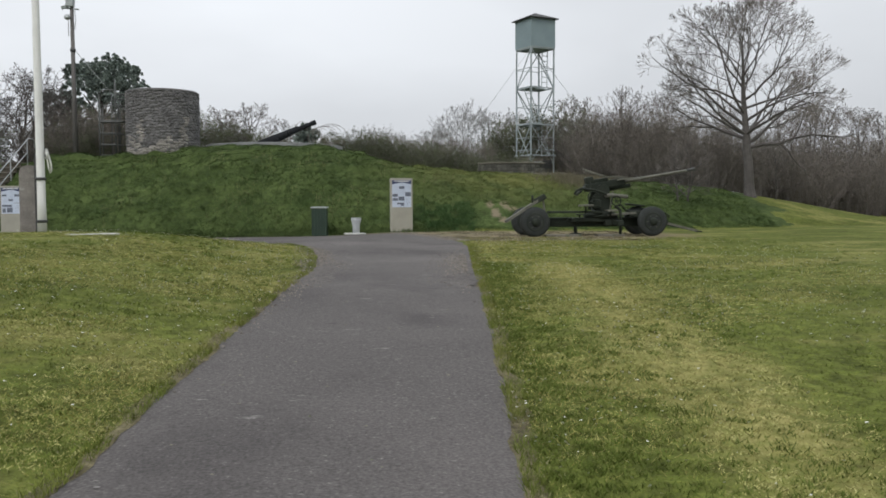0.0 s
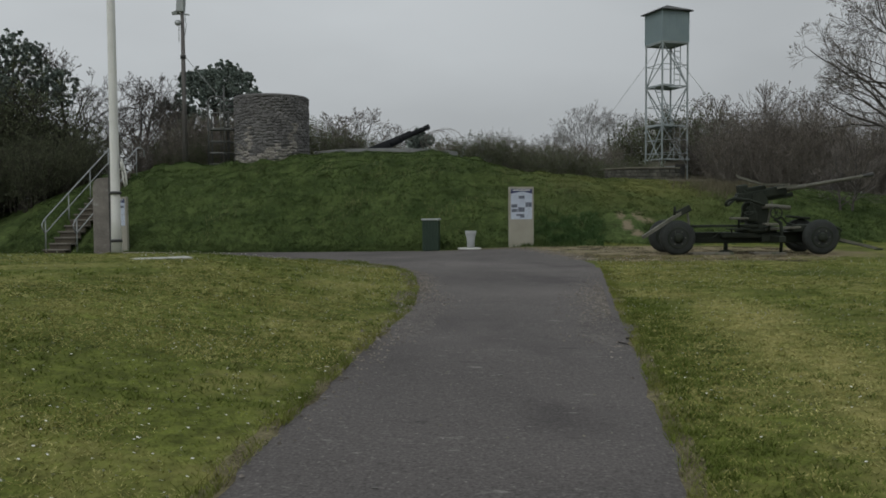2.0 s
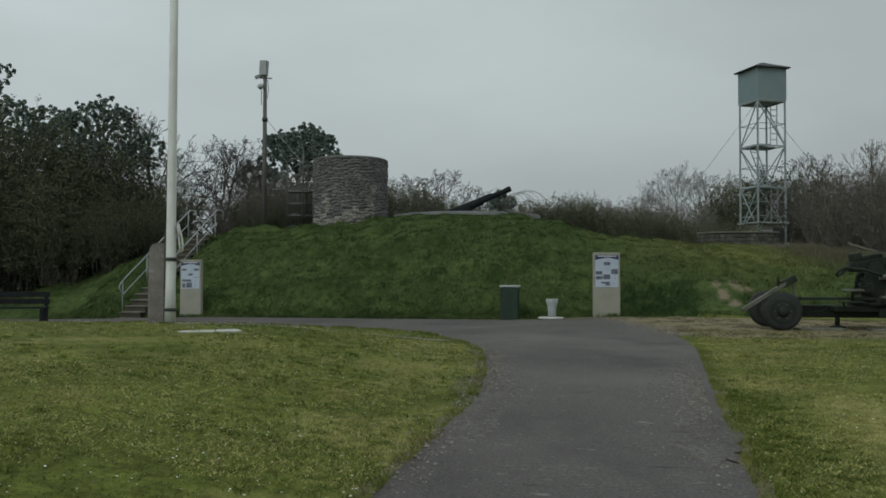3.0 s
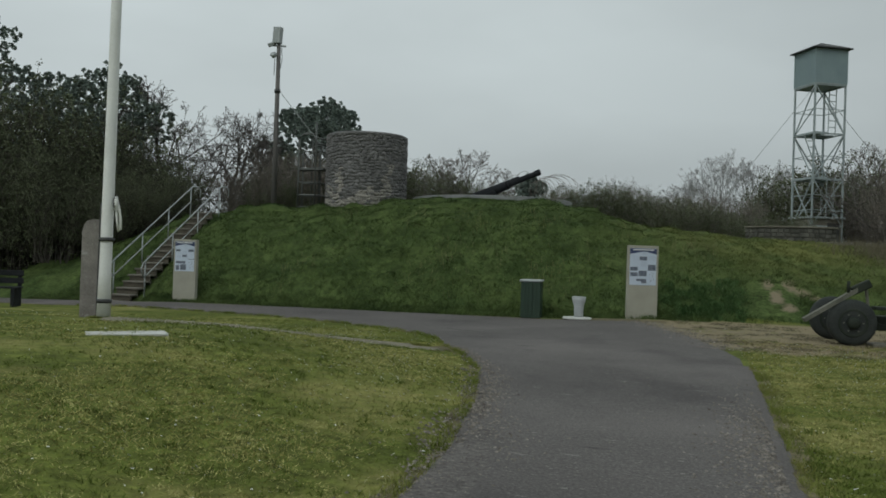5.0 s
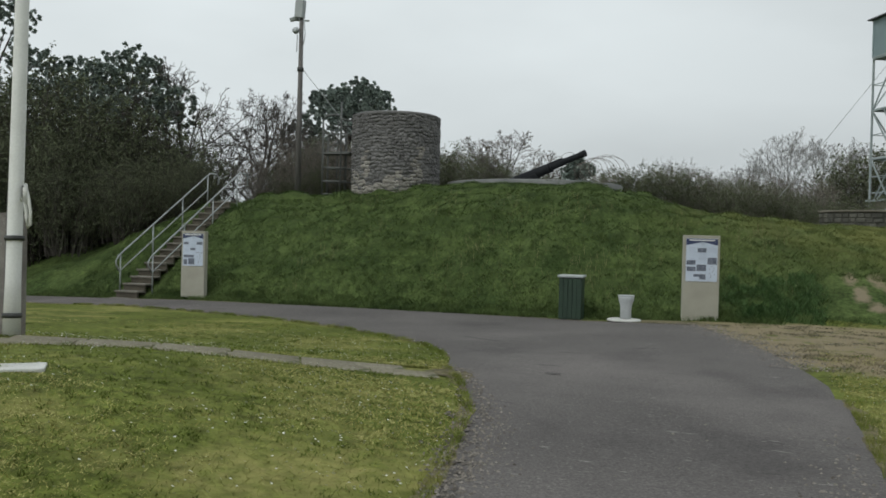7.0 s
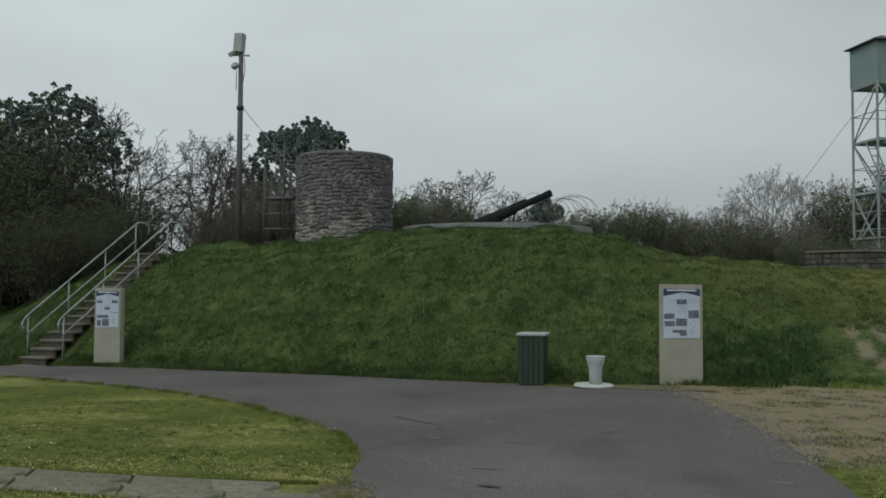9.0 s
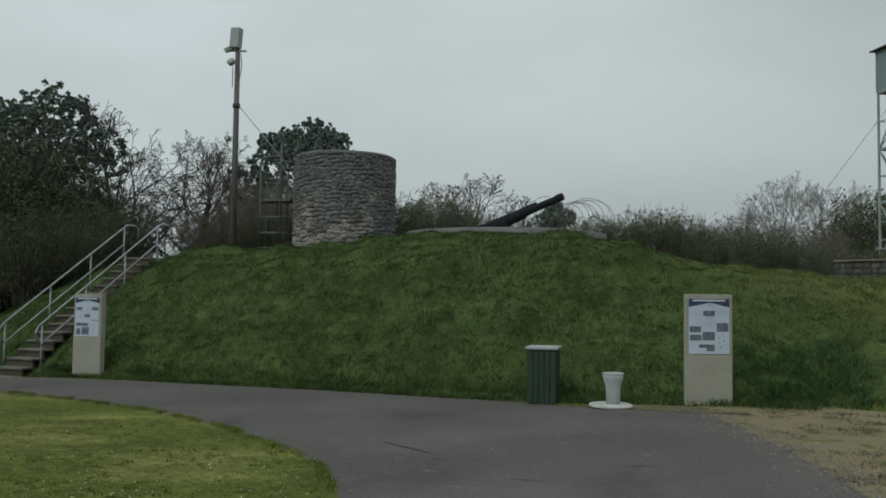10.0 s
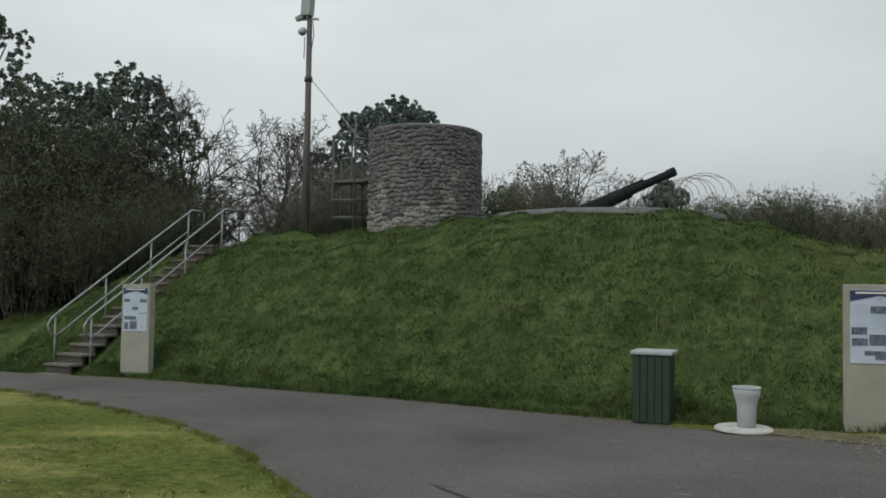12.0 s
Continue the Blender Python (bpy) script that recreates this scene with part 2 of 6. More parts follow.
STONE_REST = material("weathered_stone_rest", (0.105, 0.102, 0.102), (0.190, 0.184, 0.181), 0.95, 1.1, 30.0, 0.5, island=0.2)
WEED = material("lush_weed_leaf", (0.040, 0.085, 0.026), (0.090, 0.150, 0.052), 0.75, 2.0, 9.0, 0.0, island=0.35, gloss=0.2)
STRAW = material("dry_straw", (0.20, 0.19, 0.09), (0.30, 0.28, 0.15), 0.9, 3.0, 20.0, 0.0, island=0.3)


def turf_scars(m):
    """Two bare sandy scrapes in the mound's turf, and a scatter of darker clumps."""
    n, l = m.node_tree.nodes, m.node_tree.links
    bsdf = n["Principled BSDF"]
    base = bsdf.inputs["Base Color"].links[0].from_socket
    co = n.new("ShaderNodeTexCoord")
    wob = n.new("ShaderNodeTexNoise")
    wob.inputs["Scale"].default_value, wob.inputs["Detail"].default_value = 3.5, 8
    l.new(co.outputs["Object"], wob.inputs["Vector"])
    total = None
    for cx, cy, rx, ry in ((1.62, 29.2, 0.13, 0.30), (1.78, 28.65, 0.15, 0.34), (2.02, 28.15, 0.20, 0.14), (2.15, 29.3, 0.16, 0.30), (2.42, 28.95, 0.20, 0.20), (2.75, 28.75, 0.22, 0.09), (3.05, 28.45, 0.25, 0.08)):
        mp = n.new("ShaderNodeMapping")
        mp.vector_type = "TEXTURE"
        mp.inputs["Location"].default_value, mp.inputs["Scale"].default_value = (cx, cy, 0), (rx, ry, 100)
        l.new(co.outputs["Object"], mp.inputs["Vector"])
        ln = n.new("ShaderNodeVectorMath")
        ln.operation = "LENGTH"
        l.new(mp.outputs[0], ln.inputs[0])
        k = n.new("ShaderNodeMath")
        k.operation = "MULTIPLY_ADD"
        k.inputs[1].default_value = -2.6
        l.new(wob.outputs["Fac"], k.inputs[0])
        l.new(ln.outputs["Value"], k.inputs[2])
        mr = n.new("ShaderNodeMapRange")
        mr.inputs["From Min"].default_value, mr.inputs["From Max"].default_value = 0.05, -0.8
        l.new(k.outputs[0], mr.inputs["Value"])
        if total is None:
            total = mr.outputs[0]
        else:
            mx = n.new("ShaderNodeMath")
            mx.operation = "MAXIMUM"
            l.new(total, mx.inputs[0])
            l.new(mr.outputs[0], mx.inputs[1])
            total = mx.outputs[0]
    mix = n.new("ShaderNodeMix")
    mix.data_type = "RGBA"
    mix.inputs["B"].default_value = (0.185, 0.155, 0.105, 1)
    l.new(base, mix.inputs["A"])
    l.new(total, mix.inputs["Factor"])
    l.new(mix.outputs["Result"], bsdf.inputs["Base Color"])


turf_scars(MOUND)


def yellower_side(m, colour):
    """Lighter, yellower turf on the low side of the mound towards the tower."""
    n, l = m.node_tree.nodes, m.node_tree.links
    bsdf = n["Principled BSDF"]
    base = bsdf.inputs["Base Color"].links[0].from_socket
    co = n.new("ShaderNodeTexCoord")
    xyz = n.new("ShaderNodeSeparateXYZ")
    l.new(co.outputs["Object"], xyz.inputs[0])
    k = n.new("ShaderNodeTexNoise")
    k.inputs["Scale"].default_value, k.inputs["Detail"].default_value = 1.1, 6
    l.new(co.outputs["Object"], k.inputs["Vector"])
    reach_x, reach_y, blotch = (n.new("ShaderNodeMapRange") for _ in range(3))
    reach_x.inputs["From Min"].default_value, reach_x.inputs["From Max"].default_value = -3.5, 2.5
    reach_y.inputs["From Min"].default_value, reach_y.inputs["From Max"].default_value = 28.5, 32.5
    blotch.inputs["From Min"].default_value, blotch.inputs["From Max"].default_value, blotch.inputs["To Min"].default_value = 0.34, 0.6, 0.3
    l.new(xyz.outputs["X"], reach_x.inputs["Value"])
    l.new(xyz.outputs["Y"], reach_y.inputs["Value"])
    l.new(k.outputs["Fac"], blotch.inputs["Value"])
    out = reach_x.outputs[0]
    fade = n.new("ShaderNodeMapRange")
    fade.inputs["From Min"].default_value, fade.inputs["From Max"].default_value = 6.5, 3.5
    l.new(xyz.outputs["X"], fade.inputs["Value"])
    for other in (reach_y.outputs[0], blotch.outputs[0], fade.outputs[0]):
        t = n.new("ShaderNodeMath")
        t.operation = "MULTIPLY"
        l.new(out, t.inputs[0])
        l.new(other, t.inputs[1])
        out = t.outputs[0]
    mix = n.new("ShaderNodeMix")
    mix.data_type = "RGBA"
    mix.inputs["B"].default_value = (*colour, 1)
    l.new(base, mix.inputs["A"])
    l.new(out, mix.inputs["Factor"])
    l.new(mix.outputs["Result"], bsdf.inputs["Base Color"])


yellower_side(MOUND, (0.138, 0.145, 0.046))
yellower_side(LONG_BLADE, (0.175, 0.185, 0.061))

PALE_STONE = material("pale_worn_stone", (0.19, 0.178, 0.16), (0.33, 0.31, 0.28), 0.95, 1.5, 30.0, 0.5, per_object=0.25)
OLD_CONCRETE = material("lichened_concrete", (0.115, 0.106, 0.086), (0.215, 0.200, 0.165), 0.95, 2.0, 40.0, 0.5, spots=((0.09, 0.10, 0.06), 3.0, 0.58))
SCAFFOLD = material("weathered_scaffold_steel", (0.075, 0.078, 0.076), (0.16, 0.165, 0.16), 0.6, 4.0, 50.0, 0.2, 0.3)
RUST = material("rusty_wire", (0.10, 0.085, 0.07), (0.18, 0.15, 0.13), 0.8, 8.0, 60.0, 0.1)
BLACK = material("black_gun_paint", (0.011, 0.012, 0.014), (0.026, 0.028, 0.031), 0.8, 4.0, 50.0, 0.3, gloss=0.15)
# Grey twigs paled further; the haze of distance is put into their colour.
HAZED_TWIG = material("hazed_grey_twigs", (0.215, 0.212, 0.210), (0.33, 0.325, 0.32), 0.95, 3.0, 30.0, 0.0, island=0.25, gloss=0.1)
VERGE = material("dry_soil_verge", (0.085, 0.074, 0.045), (0.180, 0.160, 0.092), 0.95, 2.0, 25.0, 0.8, grit=(14.0, 0.45, 1.5), gloss=0.1)


def asphalt_wear(m):
    """Dark damp stains, a long repair crack and pale scuffs on the asphalt."""
    n, l = m.node_tree.nodes, m.node_tree.links
    bsdf = n["Principled BSDF"]
    base = bsdf.inputs["Base Color"].links[0].from_socket
    co = n.new("ShaderNodeTexCoord")
    for scale, stretch, lo, hi, colour, amount in ((0.9, (1, 0.7, 1), 0.56, 0.72, (0.050, 0.045, 0.045), 0.55), (2.4, (0.5, 2.0, 1), 0.66, 0.72, (0.040, 0.037, 0.036), 0.7), (5.0, (0.6, 1.8, 1), 0.68, 0.73, (0.23, 0.215, 0.205), 0.7), (0.35, (1, 1, 1), 0.5, 0.7, (0.150, 0.136, 0.130), 0.75)):
        mp = n.new("ShaderNodeMapping")
        mp.inputs["Scale"].default_value = stretch
        l.new(co.outputs["Object"], mp.inputs["Vector"])
        k = n.new("ShaderNodeTexNoise")
        k.inputs["Scale"].default_value, k.inputs["Detail"].default_value = scale, 6
        l.new(mp.outputs[0], k.inputs["Vector"])
        r = n.new("ShaderNodeMapRange")
        r.inputs["From Min"].default_value, r.inputs["From Max"].default_value, r.inputs["To Max"].default_value = lo, hi, amount
        l.new(k.outputs["Fac"], r.inputs["Value"])
        mx = n.new("ShaderNodeMix")
        mx.data_type = "RGBA"
        mx.inputs["B"].default_value = (*colour, 1)
        l.new(base, mx.inputs["A"])
        l.new(r.outputs[0], mx.inputs["Factor"])
        base = mx.outputs["Result"]
    h = n.new("ShaderNodeHueSaturation")
    gn = n.new("ShaderNodeTexNoise")
    gn.inputs["Scale"].default_value, gn.inputs["Detail"].default_value = 60.0, 3
    l.new(co.outputs["Object"], gn.inputs["Vector"])
    gm = n.new("ShaderNodeMapRange")
    gm.inputs["From Min"].default_value, gm.inputs["From Max"].default_value = 0.3, 0.7
    gm.inputs["To Min"].default_value, gm.inputs["To Max"].default_value = 0.72, 1.28
    l.new(gn.outputs["Fac"], gm.inputs["Value"])
    l.new(gm.outputs[0], h.inputs["Value"])
    l.new(base, h.inputs["Color"])
    l.new(h.outputs[0], bsdf.inputs["Base Color"])


asphalt_wear(ASPHALT)
DEAD = material("dead_grass", (0.105, 0.095, 0.060), (0.185, 0.168, 0.115), 0.9, 3.0, 20.0, 0.0, island=0.3, gloss=0.1)
DARK_WALL = material("dark_mossy_stone", (0.048, 0.048, 0.042), (0.105, 0.102, 0.090), 0.95, 3.0, 30.0, 0.6)
TAR = material("dark_tar", (0.030, 0.028, 0.028), (0.058, 0.053, 0.052), 0.8, 4.0, 60.0, 0.4, gloss=0.25)
WORN = material("worn_gravelly_asphalt", (0.082, 0.075, 0.071), (0.140, 0.128, 0.121), 0.95, 3.0, 60.0, 0.8, grit=(22.0, 0.45, 1.55), gloss=0.2)
PALE_FLECK = material("pale_grit", (0.13, 0.12, 0.114), (0.19, 0.178, 0.168), 0.95, 8.0, 60.0, 0.2, island=0.3)
DRY_BLADE = material("dry_lawn_blade", (0.225, 0.215, 0.066), (0.335, 0.315, 0.118), 0.85, 2.0, 9.0, 0.0, island=0.3, gloss=0.1)
CLIPPING = material("pale_clippings", (0.33, 0.315, 0.115), (0.49, 0.46, 0.205), 0.9, 2.0, 9.0, 0.0, island=0.25, gloss=0.1)
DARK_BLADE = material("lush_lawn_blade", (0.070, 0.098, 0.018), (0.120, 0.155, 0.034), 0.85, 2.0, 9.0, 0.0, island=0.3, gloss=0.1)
GRAVEL = material("brownish_gravel", (0.115, 0.102, 0.088), (0.225, 0.204, 0.18), 0.95, 8.0, 60.0, 0.2, island=0.4, gloss=0.2)
RIM_CONCRETE = material("grey_rim_concrete", (0.125, 0.13, 0.13), (0.22, 0.225, 0.222), 0.95, 2.0, 40.0, 0.4, spots=((0.10, 0.105, 0.09), 4.0, 0.6))
PAVING = material("tan_paving_slab", (0.135, 0.122, 0.088), (0.245, 0.225, 0.170), 0.95, 1.6, 40.0, 0.6, per_object=0.12, spots=((0.085, 0.088, 0.045), 5.0, 0.60), grit=(18.0, 0.7, 1.3), gloss=0.2)
WALL_STONE = material("mossy_wall_stone", (0.060, 0.060, 0.052), (0.125, 0.121, 0.106), 0.95, 3.0, 30.0, 0.6, per_object=0.3)

# ---- the lie of the land ----
def smooth(s):
    s = np.clip(s, 0, 1)
    return s * s * (3 - 2 * s)


def curve_of(pairs):
    xs, vs = [p[0] for p in pairs], [p[1] for p in pairs]
    return lambda x: np.interp(x, xs, vs)


rise = curve_of([(-60, -1.6), (-12, -0.55), (0, 0.0), (4, 0.2), (7, 0.36), (10, 0.48), (14, 0.55), (27, 0.58), (60, 0.6)])
foot = curve_of([(-40, 29.6), (-20, 28.6), (-17.3, 28.3), (-16.5, 28.35), (-14.4, 28.35), (-11, 28.0), (-9, 27.95), (-7.5, 27.75), (-5.2, 27.45), (-4, 27.4), (-1.3, 27.2), (2, 27.5), (6, 28.2), (10, 29.4), (18, 33.0), (30, 38.0)])
crest = curve_of([(-40, 0.6), (-26, 0.9), (-20.5, 1.6), (-18, 2.5), (-16.5, 2.86), (-14, 3.06), (-12.5, 3.10), (-9, 3.42), (-7, 3.38), (-5, 3.26), (-4.2, 3.16), (-3.2, 2.91), (-2.4, 2.59), (-1.8, 2.42), (-0.8, 2.32), (0.4, 2.19), (2.4, 2.02), (3.8, 1.96), (11.8, 1.45), (15.6, 0.92), (19.9, 0.16), (24, 0.1), (60, 0.1)])
reach = curve_of([(-18, 4.6), (-15, 5.0), (-11, 6.0), (8, 6.3), (14, 6.6)])
dip = curve_of([(-40, -0.80), (-20, -0.46), (-16.5, -0.36), (-14, -0.27), (-8, -0.21), (-4, -0.14), (-1.3, -0.01)])


STEP_X, STEP_Y, STEP_Z, STEP_TOP, STEP_END = -16.38, 28.2, 0.24, 3.1, 32.55


def lawn(x, y):
    """Height of the sloping ground without the mound."""
    bank = 0.45 * (0.25 + 0.75 * smooth(y / 8)) * (1 - smooth((y - 15.0) / 4.5))
    tilt = dip(x) * smooth((y - 18) / 8)
    return rise(y) + bank * smooth((-1.2 - x) / 5) + tilt


def land(x, y):
    """Height of the ground with the mound."""
    s = np.clip((y - foot(x)) / reach(x), 0, 1)
    h = lawn(x, y) + crest(x) * (1 - (1 - s) ** 1.6)
    flight = STEP_Z + (STEP_TOP - STEP_Z) * (y - STEP_Y) / (STEP_END - STEP_Y) - 0.12
    cut = (np.abs(x - STEP_X + 0.1) < 0.52) & (y > STEP_Y) & (y < STEP_END)
    return np.where(cut, np.minimum(h, flight), h)


lattice = np.random.default_rng(4).random((64, 64))


def lumps(x, y, size):
    """Soft random lumps between 0 and 1, of that size in metres."""
    u, v = np.asarray(x) / size, np.asarray(y) / size
    i, j = np.floor(u).astype(int), np.floor(v).astype(int)
    a, b = smooth(u - i), smooth(v - j)
    f = lambda p, q: lattice[(i + p) % 64, (j + q) % 64]
    return (f(0, 0) * (1 - a) + f(1, 0) * a) * (1 - b) + (f(0, 1) * (1 - a) + f(1, 1) * a) * b


def bumps(x, y):
    """Tussocks of long grass on the mound."""
    k = smooth((np.hypot(x + 7.25, y - 36.85) - 3.05) / 0.9) * smooth((y - foot(x) - 0.1) / 1.2) * np.where(np.abs(x - STEP_X) < 0.8, 0.0, 1.0) * (1 - smooth((x - 9) / 3))
    return k * (0.16 * (lumps(x, y, 0.9) - 0.5) + 0.14 * smooth((lumps(x + 9.3, y * 1.3, 0.5) - 0.55) / 0.3) - 0.03) * (1 - 0.5 * smooth((x + 2) / 3))


def at(x, y):
    return float(land(np.float64(x), np.float64(y)) + bumps(np.float64(x), np.float64(y)))


def mesh_object(name, verts, faces, mat, parent=None, smooth_faces=False):
    me = bpy.data.meshes.new(name)
    me.from_pydata(verts, [], faces)
    me.materials.append(mat)
    if smooth_faces:
        me.polygons.foreach_set("use_smooth", [True] * len(me.polygons))
    ob = new(name, me)
    ob.parent = parent
    return ob


def lines(lo, hi, step, far):
    near = list(np.arange(lo, hi + 1e-6, step))
    out, k = [], step
    while near[-1] + k < far:
        k *= 1.5
        near.append(near[-1] + k)
    k = step
    while near[0] - k > -far:
        k *= 1.5
        near.insert(0, near[0] - k)
    return np.array(near)


gx, gy = lines(-24, 20, 0.2, 900), lines(-4, 40, 0.2, 900)
GX, GY = np.meshgrid(gx, gy)
GZ = land(GX, GY) + bumps(GX, GY)
nx, ny = len(gx), len(gy)
verts = np.stack([GX, GY, GZ], -1).reshape(-1, 3).tolist()
faces = [(j * nx + i, j * nx + i + 1, (j + 1) * nx + i + 1, (j + 1) * nx + i) for j in range(ny - 1) for i in range(nx - 1)]
ground = tagged(mesh_object("ground", verts, faces, GRASS, None, True), "mown green lawn rising to a grassy mound", "ground", kind="structure")
ground.data.materials.append(MOUND)
mid = [(0.5 * (gx[i] + gx[i + 1]), 0.5 * (gy[j] + gy[j + 1])) for j in range(ny - 1) for i in range(nx - 1)]
ground.data.polygons.foreach_set("material_index", [1 if y > foot(x) + (-0.35 if x < -1.6 else 0.1) and x < 12.0 + 1.5 * lumps(x, y, 1.1) else 0 for x, y in mid])

# ---- asphalt path: a straight stem and a wide cross arm along the foot of the mound ----
stem_left = curve_of([(-30, -1.75), (4, -1.78), (10, -1.85), (12, -1.85), (14, -2.12), (16, -2.55), (17.5, -3.15), (18.6, -3.7)])
stem_right = curve_of([(-30, 0.3), (4, 0.4), (8, 0.45), (13, 0.48), (17, 0.55), (18.6, 0.56)])
arm_near = curve_of([(-40, 29.5), (-18, 26.1), (-14, 25.5), (-11.6, 24.9), (-9.3, 24.1), (-7.1, 22.8), (-6.2, 22.0), (-5.5, 21.5), (-4.75, 20.75), (-4.0, 19.6), (-3.7, 18.6), (1, 18.6)])
arm_far = curve_of([(-40, 29.2), (-20, 28.3), (-16, 28.0), (-13.5, 27.75), (-11, 27.8), (-9, 27.75), (-7.5, 27.6), (-5.2, 27.2), (-4, 26.9), (-2.6, 26.35), (-1.3, 26.0), (-0.65, 24.1), (-0.2, 22.7), (0.2, 21.0), (0.56, 18.7)])


def wobble(s, seed):
    return 0.02 * math.sin(3.1 * s + seed) + 0.012 * math.sin(7.7 * s + 2.1 * seed) + 0.012 * math.sin(17.3 * s + seed)


verts, faces = [], []


def strip(points_a, points_b, cuts):
    start = len(verts)
    for (ax, ay), (bx, by) in zip(points_a, points_b):
        for k in range(cuts + 1):
            x, y = ax + (bx - ax) * k / cuts, ay + (by - ay) * k / cuts
            edge = 0.004 if k in (0, cuts) else 0.02
            verts.append((x, y, float(land(x, y)) + edge))
    w = cuts + 1
    for j in range(len(points_a) - 1):
        for k in range(cuts):
            faces.append((start + j * w + k, start + j * w + k + 1, start + (j + 1) * w + k + 1, start + (j + 1) * w + k))


ys = np.arange(-12, 18.61, 0.15)
strip([(float(stem_left(y)) + wobble(y, 1), y) for y in ys], [(float(stem_right(y)) + wobble(y, 4), y) for y in ys], 12)
xs = np.arange(-36, 0.55, 0.15)
strip([(x, min(float(arm_near(x)) + wobble(x, 2) * (x < -3.8), float(arm_far(x)) - 0.05)) for x in xs], [(x, float(arm_far(x)) + wobble(x, 3)) for x in xs], 14)
path = tagged(mesh_object("path", verts, faces, ASPHALT, None, True), "worn grey asphalt path with ragged grassy edges", "path", kind="structure")

# ---- dry soil verge along the path's edges ----
verts, faces = [], []


def verge(points, normals):
    start = len(verts)
    for k, ((x, y), (nx_, ny_)) in enumerate(zip(points, normals)):
        w = 0.03 + 0.10 * float(lumps(3 * x, 3 * y, 1.0))
        for off, up_ in ((-0.03, 0.009), (w * 0.5, 0.012), (w, 0.003)):
            px, py = x + nx_ * off, y + ny_ * off
            verts.append((px, py, float(land(px, py)) + up_))
        if k:
            for q in range(2):
                faces.append((start + 3 * k - 3 + q, start + 3 * k - 2 + q, start + 3 * k + 1 + q, start + 3 * k + q))


ys = np.arange(-3, 18.6, 0.12)
verge([(float(stem_left(y)) + wobble(y, 1), y) for y in ys], [(-1, 0)] * len(ys))
verge([(float(stem_right(y)) + wobble(y, 4), y) for y in ys], [(1, 0)] * len(ys))
xs = np.arange(-20, -3.8, 0.12)
verge([(x, float(arm_near(x)) + wobble(x, 2)) for x in xs], [(0.3, -0.95)] * len(xs))
xs = np.arange(-20, -1.4, 0.12)
verge([(x, float(arm_far(x)) + wobble(x, 3)) for x in xs], [(0, 1)] * len(xs))
tagged(mesh_object("verge", verts, faces, VERGE, None, True), "narrow dry soil verge between asphalt and grass", "verge", kind="structure")


# ---- patches on the asphalt ----
def patch(name, cx, cy, rx, ry, turn, mat, label, seed, rise_by=0.026):
    """A thin irregular patch that follows the path's surface."""
    g = random.Random(seed)
    n = 26
    ring = []
    for k in range(n):
        a = 2 * math.pi * k / n
        q = g.uniform(0.72, 1.12)
        u, w = rx * math.cos(a) * q, ry * math.sin(a) * q
        x, y = cx + u * math.cos(turn) - w * math.sin(turn), cy + u * math.sin(turn) + w * math.cos(turn)
        ring.append((x, y, float(land(x, y)) + rise_by - 0.004))
    vs = ring + [(cx, cy, float(land(cx, cy)) + rise_by)]
    return tagged(mesh_object(name, vs, [(k, (k + 1) % n, n) for k in range(n)], mat), label, "patch", kind="structure")


patch("tar_seam", -4.38, 22.08, 0.62, 0.035, -0.6, TAR, "long dark tar seam in the asphalt", 1)
patch("tar_stain", -2.66, 19.36, 0.16, 0.022, 0.1, TAR, "dark tar stain in the asphalt", 2)
patch("tar_stain", -2.45, 18.72, 0.12, 0.026, 0.0, TAR, "dark tar stain in the asphalt", 3)
patch("worn_patch", -1.66, 11.6, 0.22, 1.5, 0.05, WORN, "rough pale worn patch at the path's edge", 4)
patch("worn_patch", 0.22, 10.9, 0.3, 0.9, 0.0, WORN, "rough pale worn patch at the path's edge", 5)
patch("worn_patch", -11.9, 25.4, 0.35, 0.55, -0.3, WORN, "pale scuffed patch in the asphalt", 6)

# ---- mesh helpers ----
def part(name, bm, mat, parent=None, label=""):
    me = bpy.data.meshes.new(name)
    bmesh.ops.recalc_face_normals(bm, faces=bm.faces)
    bm.to_mesh(me)
    bm.free()
    me.materials.append(mat)
    ob = new(name, me)
    ob.parent = parent
    return tagged(ob, label)


def thing(name, m, label, category, group="", kind=""):
    ob = new(name)
    ob.matrix_basis = m
    return tagged(ob, label, category, group, kind)


def box(size, at_=(0, 0, 0), bevel=0.0, turn=(0, 0, 0), bm=None):
    """A box with its middle at at_, turned by Euler degrees, with bevelled edges."""
    bm = bm or bmesh.new()
    made = bmesh.ops.create_cube(bm, size=1.0, matrix=pose(*at_, *turn) @ Matrix.Diagonal((*size, 1)))
    if bevel:
        vs = set(made["verts"])
        es = [e for e in bm.edges if e.verts[0] in vs and e.verts[1] in vs]
        bmesh.ops.bevel(bm, geom=es, offset=bevel, segments=2, affect="EDGES", profile=0.6)
    return bm


